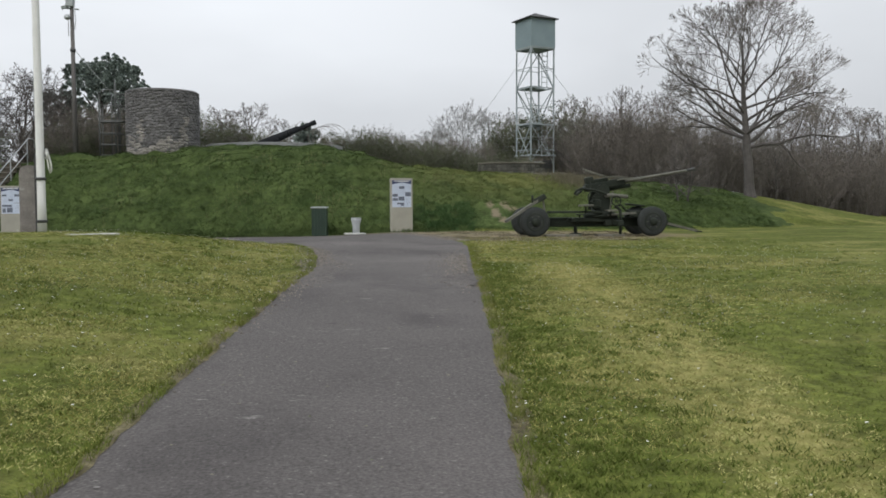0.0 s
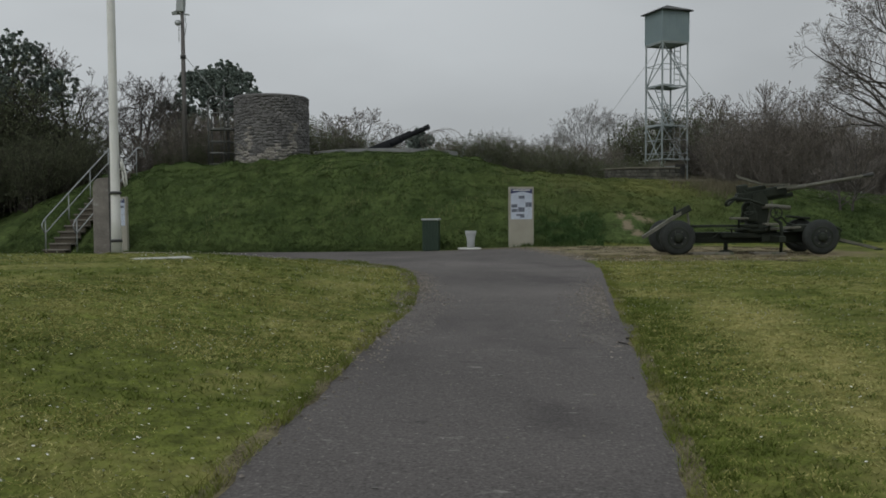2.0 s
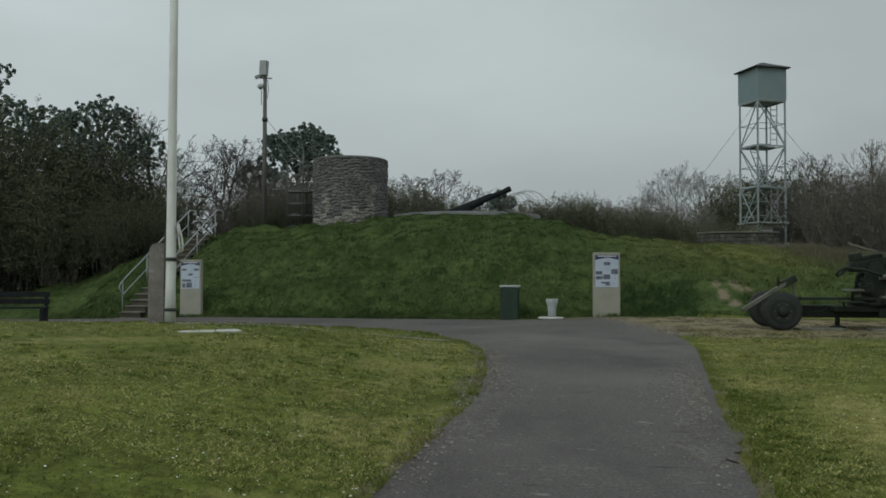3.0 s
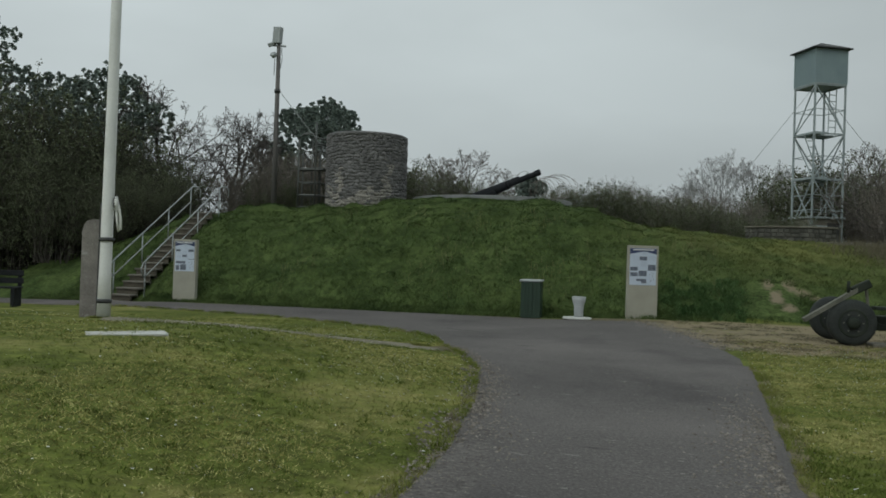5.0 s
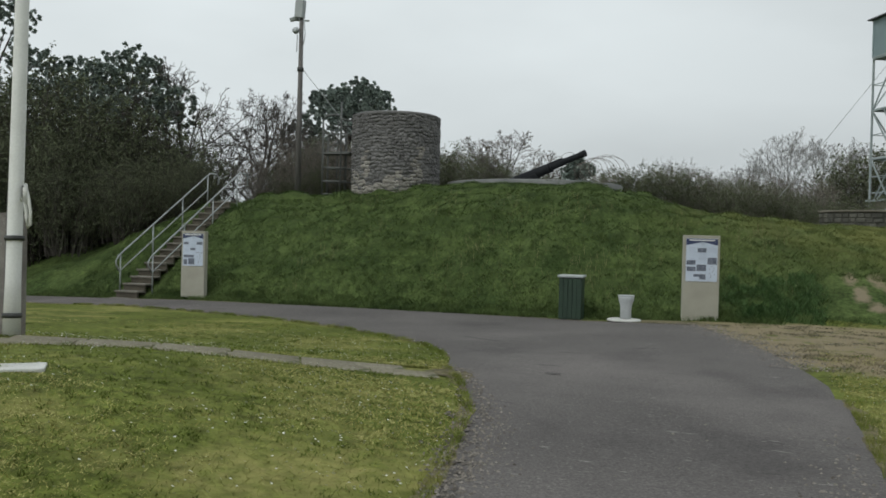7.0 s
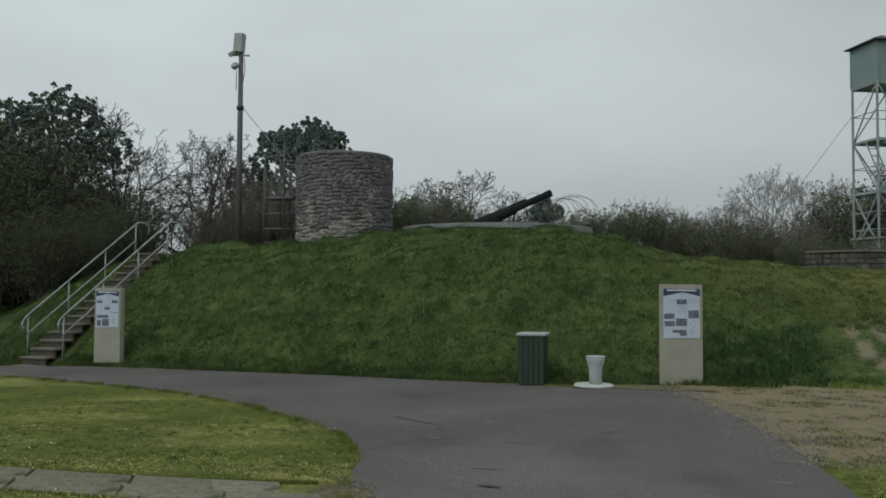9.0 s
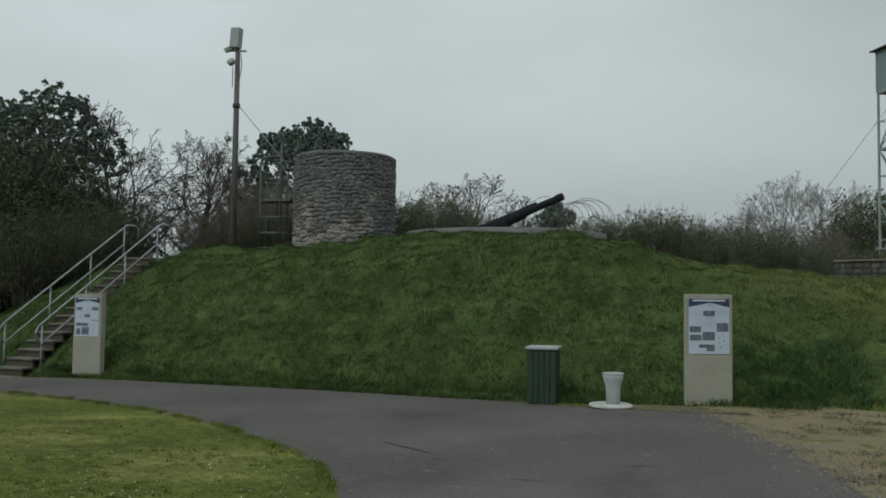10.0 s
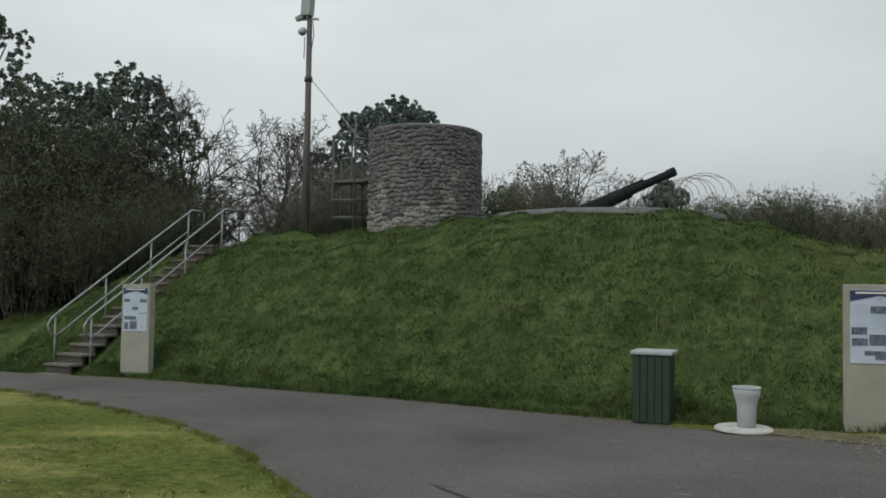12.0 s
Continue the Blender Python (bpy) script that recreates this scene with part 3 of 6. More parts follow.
def tube(points, r, sides=8, bm=None, r2=None):
    """A round bar through points, tapering from r to r2."""
    bm = bm or bmesh.new()
    pts = [Vector(p) for p in points]
    r2 = r if r2 is None else r2
    rings = []
    for i, p in enumerate(pts):
        d = (pts[min(i + 1, len(pts) - 1)] - pts[max(i - 1, 0)]).normalized()
        u = d.cross(Vector((0, 0, 1)) if abs(d.z) < 0.9 else Vector((1, 0, 0))).normalized()
        v = d.cross(u)
        k = r + (r2 - r) * i / (len(pts) - 1)
        rings.append([bm.verts.new(p + (u * math.cos(a) + v * math.sin(a)) * k) for a in (2 * math.pi * j / sides for j in range(sides))])
    for a, b in zip(rings, rings[1:]):
        for j in range(sides):
            f = bm.faces.new((a[j], a[(j + 1) % sides], b[(j + 1) % sides], b[j]))
            f.smooth = True
    bm.faces.new(rings[0][::-1])
    bm.faces.new(rings[-1])
    return bm


def lathe(profile, sides=24, m=Matrix(), bm=None):
    """A turned shape round z from (radius, z) pairs, open where the radius is not 0."""
    bm = bm or bmesh.new()
    rings = [[bm.verts.new(m @ Vector((r * math.cos(2 * math.pi * j / sides), r * math.sin(2 * math.pi * j / sides), z))) for j in range(sides)] for r, z in profile]
    for a, b in zip(rings, rings[1:]):
        for j in range(sides):
            f = bm.faces.new((a[j], a[(j + 1) % sides], b[(j + 1) % sides], b[j]))
            f.smooth = True
    bm.faces.new(rings[0][::-1])
    bm.faces.new(rings[-1])
    return bm


def bar(a, b, w, h=None, bm=None):
    """A square bar from a to b."""
    a, b = Vector(a), Vector(b)
    d = b - a
    m = Matrix.Translation((a + b) / 2) @ d.to_track_quat("Z", "Y").to_matrix().to_4x4() @ Matrix.Diagonal((w, h or w, d.length, 1))
    bm = bm or bmesh.new()
    bmesh.ops.create_cube(bm, size=1.0, matrix=m)
    return bm


def polygon(points, thick, bm=None):
    """A flat plate from (x, z) outline points, facing -y, of that thickness."""
    bm = bm or bmesh.new()
    front = [bm.verts.new((x, -thick / 2, z)) for x, z in points]
    back = [bm.verts.new((x, thick / 2, z)) for x, z in points]
    bm.faces.new(front)
    bm.faces.new(back[::-1])
    for i in range(len(points)):
        j = (i + 1) % len(points)
        bm.faces.new((front[i], back[i], back[j], front[j]))
    return bm

# ---- information boards ----
def info_board(x, y, facing, photos, label, below=0.0, thick=0.12):
    """A tall cream slab with a printed poster. photos: (x, z, width, height) of the dark pictures, in parts of the poster."""
    z = at(x, y) - 0.05 + below
    b = thing("information_board", pose(x, y, z, 0, 0, facing), label, "information board", "information boards along the mound")
    part("slab", box((0.72, thick, 1.76 + below), (0, thick / 2, 0.88 - below / 2), 0.012), CREAM, b)
    w, h, mz = 0.62, 0.86, 1.265
    poster = part("poster", box((w, 0.008, h), (0, -0.006, mz)), PAPER, b, "white poster with navy heading and grey photographs")
    part("heading", polygon([(-w / 2, 1.69), (w / 2, 1.69), (w / 2, 1.56), (0.02, 1.63), (-w / 2, 1.56)], 0.004), NAVY, poster).location.y = -0.0135
    part("title", box((0.50, 0.003, 0.022), (0, -0.0175, 1.662)), WHITE, poster)
    part("crest", lathe([(0.035, 0), (0.035, 0.003)], 12, pose(0.015, -0.0155, 1.595, 90)), PALE_PRINT, poster)
    sheet = part("paper_sheet", box((0.31 * w, 0.004, 0.40 * h), (0.33 * w, -0.0125, mz - 0.29 * h)), PAPER, poster, "white notice stuck on the poster")
    part("sheet_edge", box((0.31 * w, 0.003, 0.014), (0.33 * w, -0.0155, mz - 0.09 * h)), PRINT, sheet)
    for k in range(9):
        part("printed_spot", box((0.016, 0.002, 0.016), (0.33 * w + 0.05 * math.sin(2.3 * k), -0.0158, mz - (0.15 + 0.03 * k) * h)), PRINT, sheet)
    for px, pz, pw, ph in photos:
        part("photograph", box((pw * w, 0.003, ph * h), (px * w, -0.012, mz + pz * h)), PRINT, poster)
    for cx, top, n in ((-0.3, 0.29, 5), (0.02, 0.17, 7), (0.32, 0.29, 5), (-0.3, 0.02, 4), ):
        for i in range(n):
            part("text_line", box((0.24 * w, 0.002, 0.008), (cx * w, -0.0115, mz + (top - 0.026 * i) * h)), PALE_PRINT, poster)
    return b


info_board(-1.31, 27.0, 16, [(0.0, 0.23, 0.28, 0.10), (-0.34, -0.06, 0.28, 0.10), (0.33, -0.01, 0.29, 0.14), (-0.33, -0.21, 0.28, 0.10), (-0.01, -0.18, 0.30, 0.15), (-0.06, -0.36, 0.38, 0.06), (0.04, -0.42, 0.2, 0.06)],
           "cream concrete information board with a full poster, by the asphalt path")
info_board(-14.35, 28.2, 2, [(-0.34, 0.20, 0.24, 0.07), (0.33, 0.20, 0.27, 0.08), (0.0, 0.02, 0.24, 0.07), (-0.06, -0.36, 0.30, 0.19), (-0.36, -0.38, 0.18, 0.16), (-0.20, -0.20, 0.5, 0.08)],
           "cream concrete information board beside the steps, with weeds at its foot", 0.11, 0.15)

# ---- litter bin ----
bx, by = -3.94, 27.12
litter_bin = thing("litter_bin", pose(bx, by, at(bx, by) - 0.01, 0, 0, 3), "dark green slatted litter bin with a pale grey lid", "litter bin")
part("body", box((0.44, 0.44, 0.86), (0, 0, 0.45), 0.02), GREEN_BIN, litter_bin)
part("plinth", box((0.40, 0.40, 0.04), (0, 0, 0.02)), DARK_STEEL, litter_bin)
for i in range(5):
    for side in range(4):
        s = part("slat", box((0.082, 0.02, 0.86), (-0.188 + 0.094 * i, -0.228, 0.46), 0.006), GREEN_BIN, litter_bin)
        s.matrix_basis = pose(0, 0, 0, 0, 0, 90 * side)
part("lid", box((0.54, 0.54, 0.05), (0, 0, 0.925), 0.02), LID, litter_bin, "pale grey lid")

# ---- white pipe pot on a slab ----
qx, qy = -2.76, 26.6
slab = thing("concrete_disc", pose(qx, qy, at(qx, qy) + 0.012), "round pale concrete slab at the edge of the path", "slab")
part("disc", lathe([(0.0, 0), (0.33, 0), (0.345, 0.01), (0.34, 0.03), (0.32, 0.045), (0.0, 0.05)], 28), OLD_WHITE, slab)
pot = thing("pipe_pot", pose(qx + 0.035, qy, at(qx, qy) + 0.062), "white plastic drain pipe stood up as an ash pot", "pot")
part("barrel", lathe([(0.108, 0.0), (0.112, 0.22), (0.124, 0.30), (0.146, 0.36), (0.156, 0.40), (0.160, 0.46), (0.150, 0.46), (0.136, 0.34), (0.02, 0.30)], 28), PLASTIC, pot)
part("rim", lathe([(0.158, 0.45), (0.165, 0.452), (0.165, 0.475), (0.150, 0.475), (0.148, 0.45)], 28), PLASTIC, pot)

# ---- flagpole with its stone post ----
fx, fy = -7.55, 15.97
fz = at(fx, fy)
flagpole = thing("flagpole", pose(fx, fy, fz, -1.8, -0.9, 0), "tall white painted flagpole strapped to a stone post", "flagpole")
part("pole", tube([(0, 0, 0.02), (0, 0, 0.6), (0, 0, 4.0), (0, 0, 8.5)], 0.088, 20, None, 0.056), WHITE, flagpole)
part("finial", lathe([(0.0, 8.5), (0.06, 8.52), (0.075, 8.58), (0.05, 8.64), (0.0, 8.66)], 12), WHITE, flagpole)
for z in (0.2, 1.0):
    part("strap", lathe([(0.088, z), (0.097, z), (0.097, z + 0.05), (0.088, z + 0.05)], 20), DARK_STEEL, flagpole)
part("back_plate", box((0.05, 0.10, 1.5), (-0.10, 0.05, 0.75), 0.005), DARK_STEEL, flagpole)
cleat = part("cleat", box((0.02, 0.03, 0.14), (0.10, 0, 1.5), 0.006), DARK_STEEL, flagpole)
rope = part("halyard", tube([(0.105, 0, 1.55), (0.13, -0.01, 1.45), (0.15, 0, 1.25), (0.175, 0, 1.13), (0.205, 0, 1.16), (0.20, 0, 1.30), (0.165, 0, 1.45), (0.14, 0, 1.52)], 0.016, 8), ROPE, flagpole, "white rope coil")
part("coil", tube([(0.11, -0.02, 1.42), (0.145, -0.03, 1.40), (0.15, -0.02, 1.52), (0.125, 0, 1.58), (0.11, 0.01, 1.48)], 0.022, 8), ROPE, flagpole)
gx0, gy0 = fx - 0.37, fy + 0.28
post = thing("granite_post", pose(gx0, gy0, at(gx0, gy0) - 0.18, 0, 0, 14), "rough grey granite post with a rounded top behind the flagpole", "stone post")
bm = polygon([(-0.15, 0), (0.15, 0), (0.15, 1.45), (0.11, 1.50), (-0.04, 1.50), (-0.11, 1.46), (-0.145, 1.36)], 0.26)
bmesh.ops.bevel(bm, geom=bm.edges[:], offset=0.02, segments=2, affect="EDGES")
part("shaft", bm, GRANITE, post)
sx, sy = -5.88, 14.2
white_plank = thing("white_slab", pose(sx, sy, at(sx, sy) - 0.020, 0, 0, 41), "white painted concrete slab set flush in the lawn", "slab")
part("block", box((0.80, 0.34, 0.06), (0, 0, 0.0), 0.012), OLD_WHITE, white_plank)

# ---- paved strip across the lawn: two rows of slabs ----
paving = thing("paving_strip", pose(0, 0, 0), "two rows of worn concrete slabs across the lawn", "paving", kind="structure")
p0, p1 = Vector((-7.25, 15.52)), Vector((-3.62, 17.76))
along = (p1 - p0).normalized()
across = Vector((-along.y, along.x))
heading = math.degrees(math.atan2(along.y, along.x))
slab_mesh = None
for row, (off, first) in enumerate(((-0.21, 0.0), (0.21, 0.0))):
    for i in range(6):
        c = p1 + along * (0.08 + 0.02 * row - 0.36 - 0.72 * i + (0.31 * row if i else 0.0) - 0.31 * row) + across * (off + random.uniform(-0.008, 0.008))
        if slab_mesh is None:
            s = part("slab", box((0.705, 0.385, 0.07), (0, 0, 0), 0.014), PAVING, paving)
            slab_mesh = s.data
        else:
            s = new("slab", slab_mesh)
            s.parent = paving
        slope = math.degrees(math.atan2(float(land(c.x + 0.3 * along.x, c.y + 0.3 * along.y) - land(c.x - 0.3 * along.x, c.y - 0.3 * along.y)), 0.6))
        s.matrix_basis = pose(c.x, c.y, float(land(c.x, c.y)) - 0.019, random.uniform(-0.8, 0.8), -slope, heading + random.uniform(-0.8, 0.8))

patch("bare_soil", -1.75, 26.42, 1.15, 0.30, -0.32, VERGE, "bare soil with crumbs of turf between path and mound", 12, 0.018)
patch("bare_soil", p1.x + 0.22, p1.y + 0.16, 0.30, 0.40, math.radians(heading), VERGE, "trodden bare soil where the paving meets the path", 9, 0.018)

# ---- steps up the mound with two handrails ----
STEP_A, STEP_B = Vector((-16.45, 28.2, 0.24)), Vector((-16.3, 32.55, 3.1))
STEPS = 15
go = Vector((STEP_B.x - STEP_A.x, STEP_B.y - STEP_A.y, 0)).normalized()
face = math.degrees(math.atan2(go.y, go.x)) - 90
steps = thing("garden_steps", pose(STEP_A.x, STEP_A.y, STEP_A.z, 0, 0, face), "straight flight of worn concrete steps up the grassy mound", "steps")
length = math.hypot(STEP_B.x - STEP_A.x, STEP_B.y - STEP_A.y)
going, up = length / STEPS, (STEP_B.z - STEP_A.z) / STEPS
for i in range(-1, STEPS):
    part("tread", box((0.80, going + 0.05, 0.05), (-0.07 + random.uniform(-0.03, 0.03), going * (i + 0.5), up * (i + 1) - 0.025), 0.012), TREAD, steps)
    part("riser", box((0.74, 0.06, up + 0.3), (-0.07, going * i + 0.05, up * (i + 0.5) - 0.2)), RISER, steps)


def handrail(x):
    slope = up / going
    r = thing("handrail", pose(STEP_A.x, STEP_A.y, STEP_A.z, 0, 0, face), "galvanised tube handrail with curled ends beside the steps", "handrail", "handrails of the steps")
    pos = [0.3, 1.6, 2.9, 4.1]

    def top(y):
        return slope * y + 1.0
    for y in pos:
        part("post", tube([(x, y, slope * y - 0.25), (x, y, top(y))], 0.021, 8), STEEL, r)
    a, b = 0.12, 4.16
    part("rail", tube([(x, a + 0.14, top(a) - 0.36), (x, a + 0.02, top(a) - 0.20), (x, a, top(a) - 0.08), (x, a + 0.10, top(a) + 0.05), (x, a + 0.3, top(a + 0.3)), (x, b - 0.1, top(b - 0.1)), (x, b + 0.05, top(b) + 0.03), (x, b + 0.38, top(b) + 0.03), (x, b + 0.50, top(b) - 0.06), (x, b + 0.48, top(b) - 0.30)], 0.024, 10), STEEL, r)
    part("lower_rail", tube([(x, pos[0], top(pos[0]) - 0.47), (x, pos[-1], top(pos[-1]) - 0.47)], 0.02, 8), STEEL, r)


handrail(-0.565)
handrail(0.565)

# ---- round stone turret ----
TX, TY, TR, TH = -11.43, 34.9, 1.44, 2.85
TZ = 5.98 - TH
turret = thing("stone_turret", pose(TX, TY, TZ), "round grey turret of rough stacked stones on the mound", "turret")
part("core", lathe([(TR - 0.022, 0), (TR - 0.022, TH), (TR - 0.35, TH + 0.02), (TR - 0.35, TH - 0.5), (0.3, TH - 0.55)], 48), MORTAR, turret)
part("cap", lathe([(TR - 0.36, TH - 0.04), (TR + 0.0, TH - 0.05), (TR + 0.01, TH + 0.02), (TR - 0.07, TH + 0.07), (TR - 0.3, TH + 0.06)], 48), STONE, turret)

# ---- scaffold ladder by the turret ----
scaffold = thing("scaffold_ladder", pose(TX - 2.3, TY - 0.75, at(TX - 2.3, TY - 0.75), 0, 0, 8), "dark steel scaffold ladder with platform beside the turret", "scaffold")
for x in (0.0, 0.62):
    for y in (0.0, 0.5):
        part("upright", tube([(x, y, 0), (x, y, 2.55 - 0.5 * (y > 0.2)), (x + (0.1 if x < 0.3 else -0.02), y, 2.68 - 0.5 * (y > 0.2))], 0.034, 8), SCAFFOLD, scaffold)
part("upright", tube([(0.62, 0.0, 0), (0.62, 0.0, 3.15)], 0.028, 8), SCAFFOLD, scaffold)
for z in (0.12, 0.55, 1.0):
    for y in (0.0, 0.5):
        part("rung", tube([(0, y, z), (0.85, y, z)], 0.028, 8), SCAFFOLD, scaffold)
part("platform", box((0.95, 0.55, 0.07), (0.45, 0.25, 1.48), 0.01), SCAFFOLD, scaffold)
part("guard_rail", tube([(0.0, 0, 2.45), (0.03, 0, 2.62), (0.14, 0, 2.71), (0.40, 0, 2.73), (0.62, 0, 2.70)], 0.03, 8), SCAFFOLD, scaffold)
part("guard_rail", tube([(0.0, 0.5, 1.95), (0.04, 0.5, 2.14), (0.62, 0.5, 2.18), (0.95, 0.5, 2.10)], 0.026, 8), SCAFFOLD, scaffold)
part("guard_rail", tube([(0.62, 0, 2.38), (0.95, 0.2, 2.36)], 0.026, 8), SCAFFOLD, scaffold)
for x in (0.40, 0.72):
    part("ladder_stile", tube([(x, 0.28, 0.0), (x + 0.04, 0.2, 2.6)], 0.022, 8), SCAFFOLD, scaffold)
for k in range(9):
    part("ladder_rung", tube([(0.40 + 0.005 * k, 0.27 - 0.009 * k, 0.25 + 0.26 * k), (0.73 + 0.005 * k, 0.27 - 0.009 * k, 0.25 + 0.26 * k)], 0.014, 6), SCAFFOLD, scaffold)
part("guard_rail", tube([(0.62, 0, 2.6), (0.95, 0.25, 2.55)], 0.03, 8), SCAFFOLD, scaffold)
part("brace", tube([(0, 0, 1.5), (0.62, 0.5, 2.1)], 0.016, 8), SCAFFOLD, scaffold)

# ---- lamp mast ----
MX, MY = -14.95, 34.7
MZ = at(MX, MY)
mast = thing("lamp_mast", pose(MX, MY, MZ), "tall wooden mast with a siren box and floodlights on top", "mast")
MH = 9.8 - MZ
part("shaft", tube([(0, 0, -0.05), (0, 0, 3), (0, 0, MH - 0.35)], 0.105, 12, None, 0.07), POLE_WOOD, mast)
part("collar", lathe([(0.10, MH - 2.15), (0.11, MH - 2.15), (0.11, MH - 2.02), (0.10, MH - 2.02)], 12), DARK_STEEL, mast)
part("cross_arm", box((0.62, 0.06, 0.06), (-0.02, 0, MH - 0.42), 0.01, (0, 6, 0)), STEEL, mast)
part("cabinet", box((0.30, 0.24, 0.60), (-0.03, -0.05, MH - 0.05), 0.03, (0, 4, 0)), LID, mast, "pale grey box")
fl = part("floodlight", box((0.26, 0.2, 0.14), (-0.26, -0.05, MH - 0.36), 0.03, (20, -18, 0)), STEEL, mast)
part("glass", box((0.2, 0.01, 0.1), (-0.26, -0.155, MH - 0.40), 0.0, (20, -18, 0)), LID, fl)
part("lamp", lathe([(0.03, 0), (0.10, 0.05), (0.12, 0.16), (0.05, 0.2)], 12, pose(-0.12, -0.06, MH - 0.85, 60, 0, 0)), STEEL, mast)
part("bracket", box((0.2, 0.05, 0.05), (-0.07, 0, MH - 0.72)), STEEL, mast)
part("cable", tube([(0.12, -0.02, MH - 0.5), (0.16, -0.02, MH - 0.9), (0.10, -0.02, MH - 1.25)], 0.012, 6), DARK_STEEL, mast)
part("cable", tube([(-0.14, -0.02, MH - 0.9), (-0.15, -0.02, MH - 1.5)], 0.012, 6), DARK_STEEL, mast)
part("guy_wire", tube([(0.08, 0, MH - 2.08), (3.0, 2.6, 0.1)], 0.012, 6), STEEL, mast)

# ---- gun pit on the mound ----
PX, PY, PR = -7.25, 36.85, 2.9
PZ = 3.74
pit = thing("gun_pit_rim", pose(PX, PY, PZ - 0.05), "low curved grey concrete rim of the gun pit", "rim")
part("ring", lathe([(PR - 0.35, -0.4), (PR, -0.4), (PR, 0.23), (PR - 0.03, 0.255), (PR - 0.32, 0.255), (PR - 0.35, 0.23)], 72), RIM_CONCRETE, pit)
big = thing("coastal_gun", pose(-7.62, 35.75, 3.52, 0, 0, -6), "black long-barrelled gun pointing out of its pit", "gun")
EL = 21.0
el = radians(EL)
da = Vector((math.cos(el), 0, math.sin(el)))
up_el = Vector((-math.sin(el), 0, math.cos(el)))
axis = Vector((0, 0, 0.44))
part("pedestal", lathe([(0.55, -0.1), (0.5, 0.2), (0.3, 0.35), (0.28, 0.5)], 20), BLACK, big)
part("cradle", box((1.15, 0.36, 0.24), tuple(axis + da * 0.25 - up_el * 0.10), 0.07, (0, -EL, 0)), BLACK, big)
part("barrel", tube([tuple(axis + da * k) for k in (0.0, 0.6, 1.2, 1.8, 2.5)], 0.135, 18, None, 0.088), BLACK, big)
part("barrel_jacket", tube([tuple(axis + da * k) for k in (-0.1, 0.5, 1.1, 1.32)], 0.185, 18, None, 0.142), BLACK, big)
part("jacket_ring", tube([tuple(axis + da * k) for k in (1.26, 1.34)], 0.155, 18), BLACK, big)
part("muzzle", lathe([(0.09, 2.30), (0.106, 2.33), (0.106, 2.50), (0.10, 2.52), (0.06, 2.52), (0.055, 2.3)], 18, Matrix.Translation(axis) @ Matrix.Rotation(math.pi / 2 - el, 4, "Y")), BLACK, big)
part("recuperator", tube([tuple(axis + da * k + up_el * 0.09) for k in (0.15, 0.9, 1.75)], 0.085, 12, None, 0.06), BLACK, big)
part("breech", box((0.5, 0.42, 0.4), tuple(axis + da * -0.4), 0.06, (0, -EL, 0)), BLACK, big)
part("hand_wheel", lathe([(0.16, 0), (0.19, 0.01), (0.19, 0.04), (0.16, 0.05)], 16, pose(0.1, -0.36, 0.35, 90)), BLACK, big)
part("seat_arm", bar((-0.4, -0.3, 0.2), (-1.3, -0.4, 0.33), 0.05), BLACK, big)
part("elevating_strut", bar((0.85, -0.12, 0.18), (0.62, -0.12, 0.55), 0.06), BLACK, big)
part("foot_plate", box((0.34, 0.26, 0.05), (0.72, -0.4, 0.34), 0.015), STEEL, big, "pale steel foot plate")

# ---- coils of barbed wire round the pit ----
wire = thing("barbed_wire_coil", pose(-5.0, 35.3, 3.86, 0, 0, 12), "loose coil of rusty barbed wire beside the gun pit", "barbed wire")
wr = random.Random(3)
for k in range(9):
    rr, tilt = 0.34 + 0.035 * k + wr.uniform(-0.03, 0.03), 0.25 + 0.07 * k
    pts = []
    for j in range(21):
        a = 2 * math.pi * j / 20
        u, w = rr * math.cos(a), rr * math.sin(a)
        pts.append((0.10 * k - 0.30 + u * 0.95 + 0.05 * a / 6.28, 0.25 * math.sin(1.7 * k) + w * math.sin(tilt), 0.36 + 0.02 * k + w * math.cos(tilt)))
    part("loop", tube(pts, 0.0065, 5), RUST, wire)
wire2 = thing("barbed_wire_coil", pose(-6.5, 36.2, 3.95, 0, 0, -8), "loose coil of rusty barbed wire behind the gun", "barbed wire")
for k in range(3):
    cx, rr = 0.36 * k, wr.uniform(0.42, 0.58)
    pts = [(cx + 0.5 * math.cos(a) * rr + 0.25 * math.sin(a), 0.4 * rr * math.cos(a), 0.42 + rr * math.sin(a)) for a in (2 * math.pi * j / 22 for j in range(21))]
    part("loop", tube(pts, 0.0065, 5), RUST, wire2)

# ---- watch tower ----
WX, WY, WZ = 5.3, 48.9, 3.7
tower = thing("watch_tower", pose(WX, WY, WZ, 0, 0, 27), "grey-green steel lattice watch tower with a closed cabin", "watch tower")
hs, levels = 0.76, (-0.3, 0.05, 2.2, 4.25, 6.45)
corners = [(-hs, -hs), (hs, -hs), (hs, hs), (-hs, hs)]
for x, y in corners:
    part("leg", bar((x, y, -0.6), (x, y, 6.5), 0.07), TOWER_STEEL, tower)
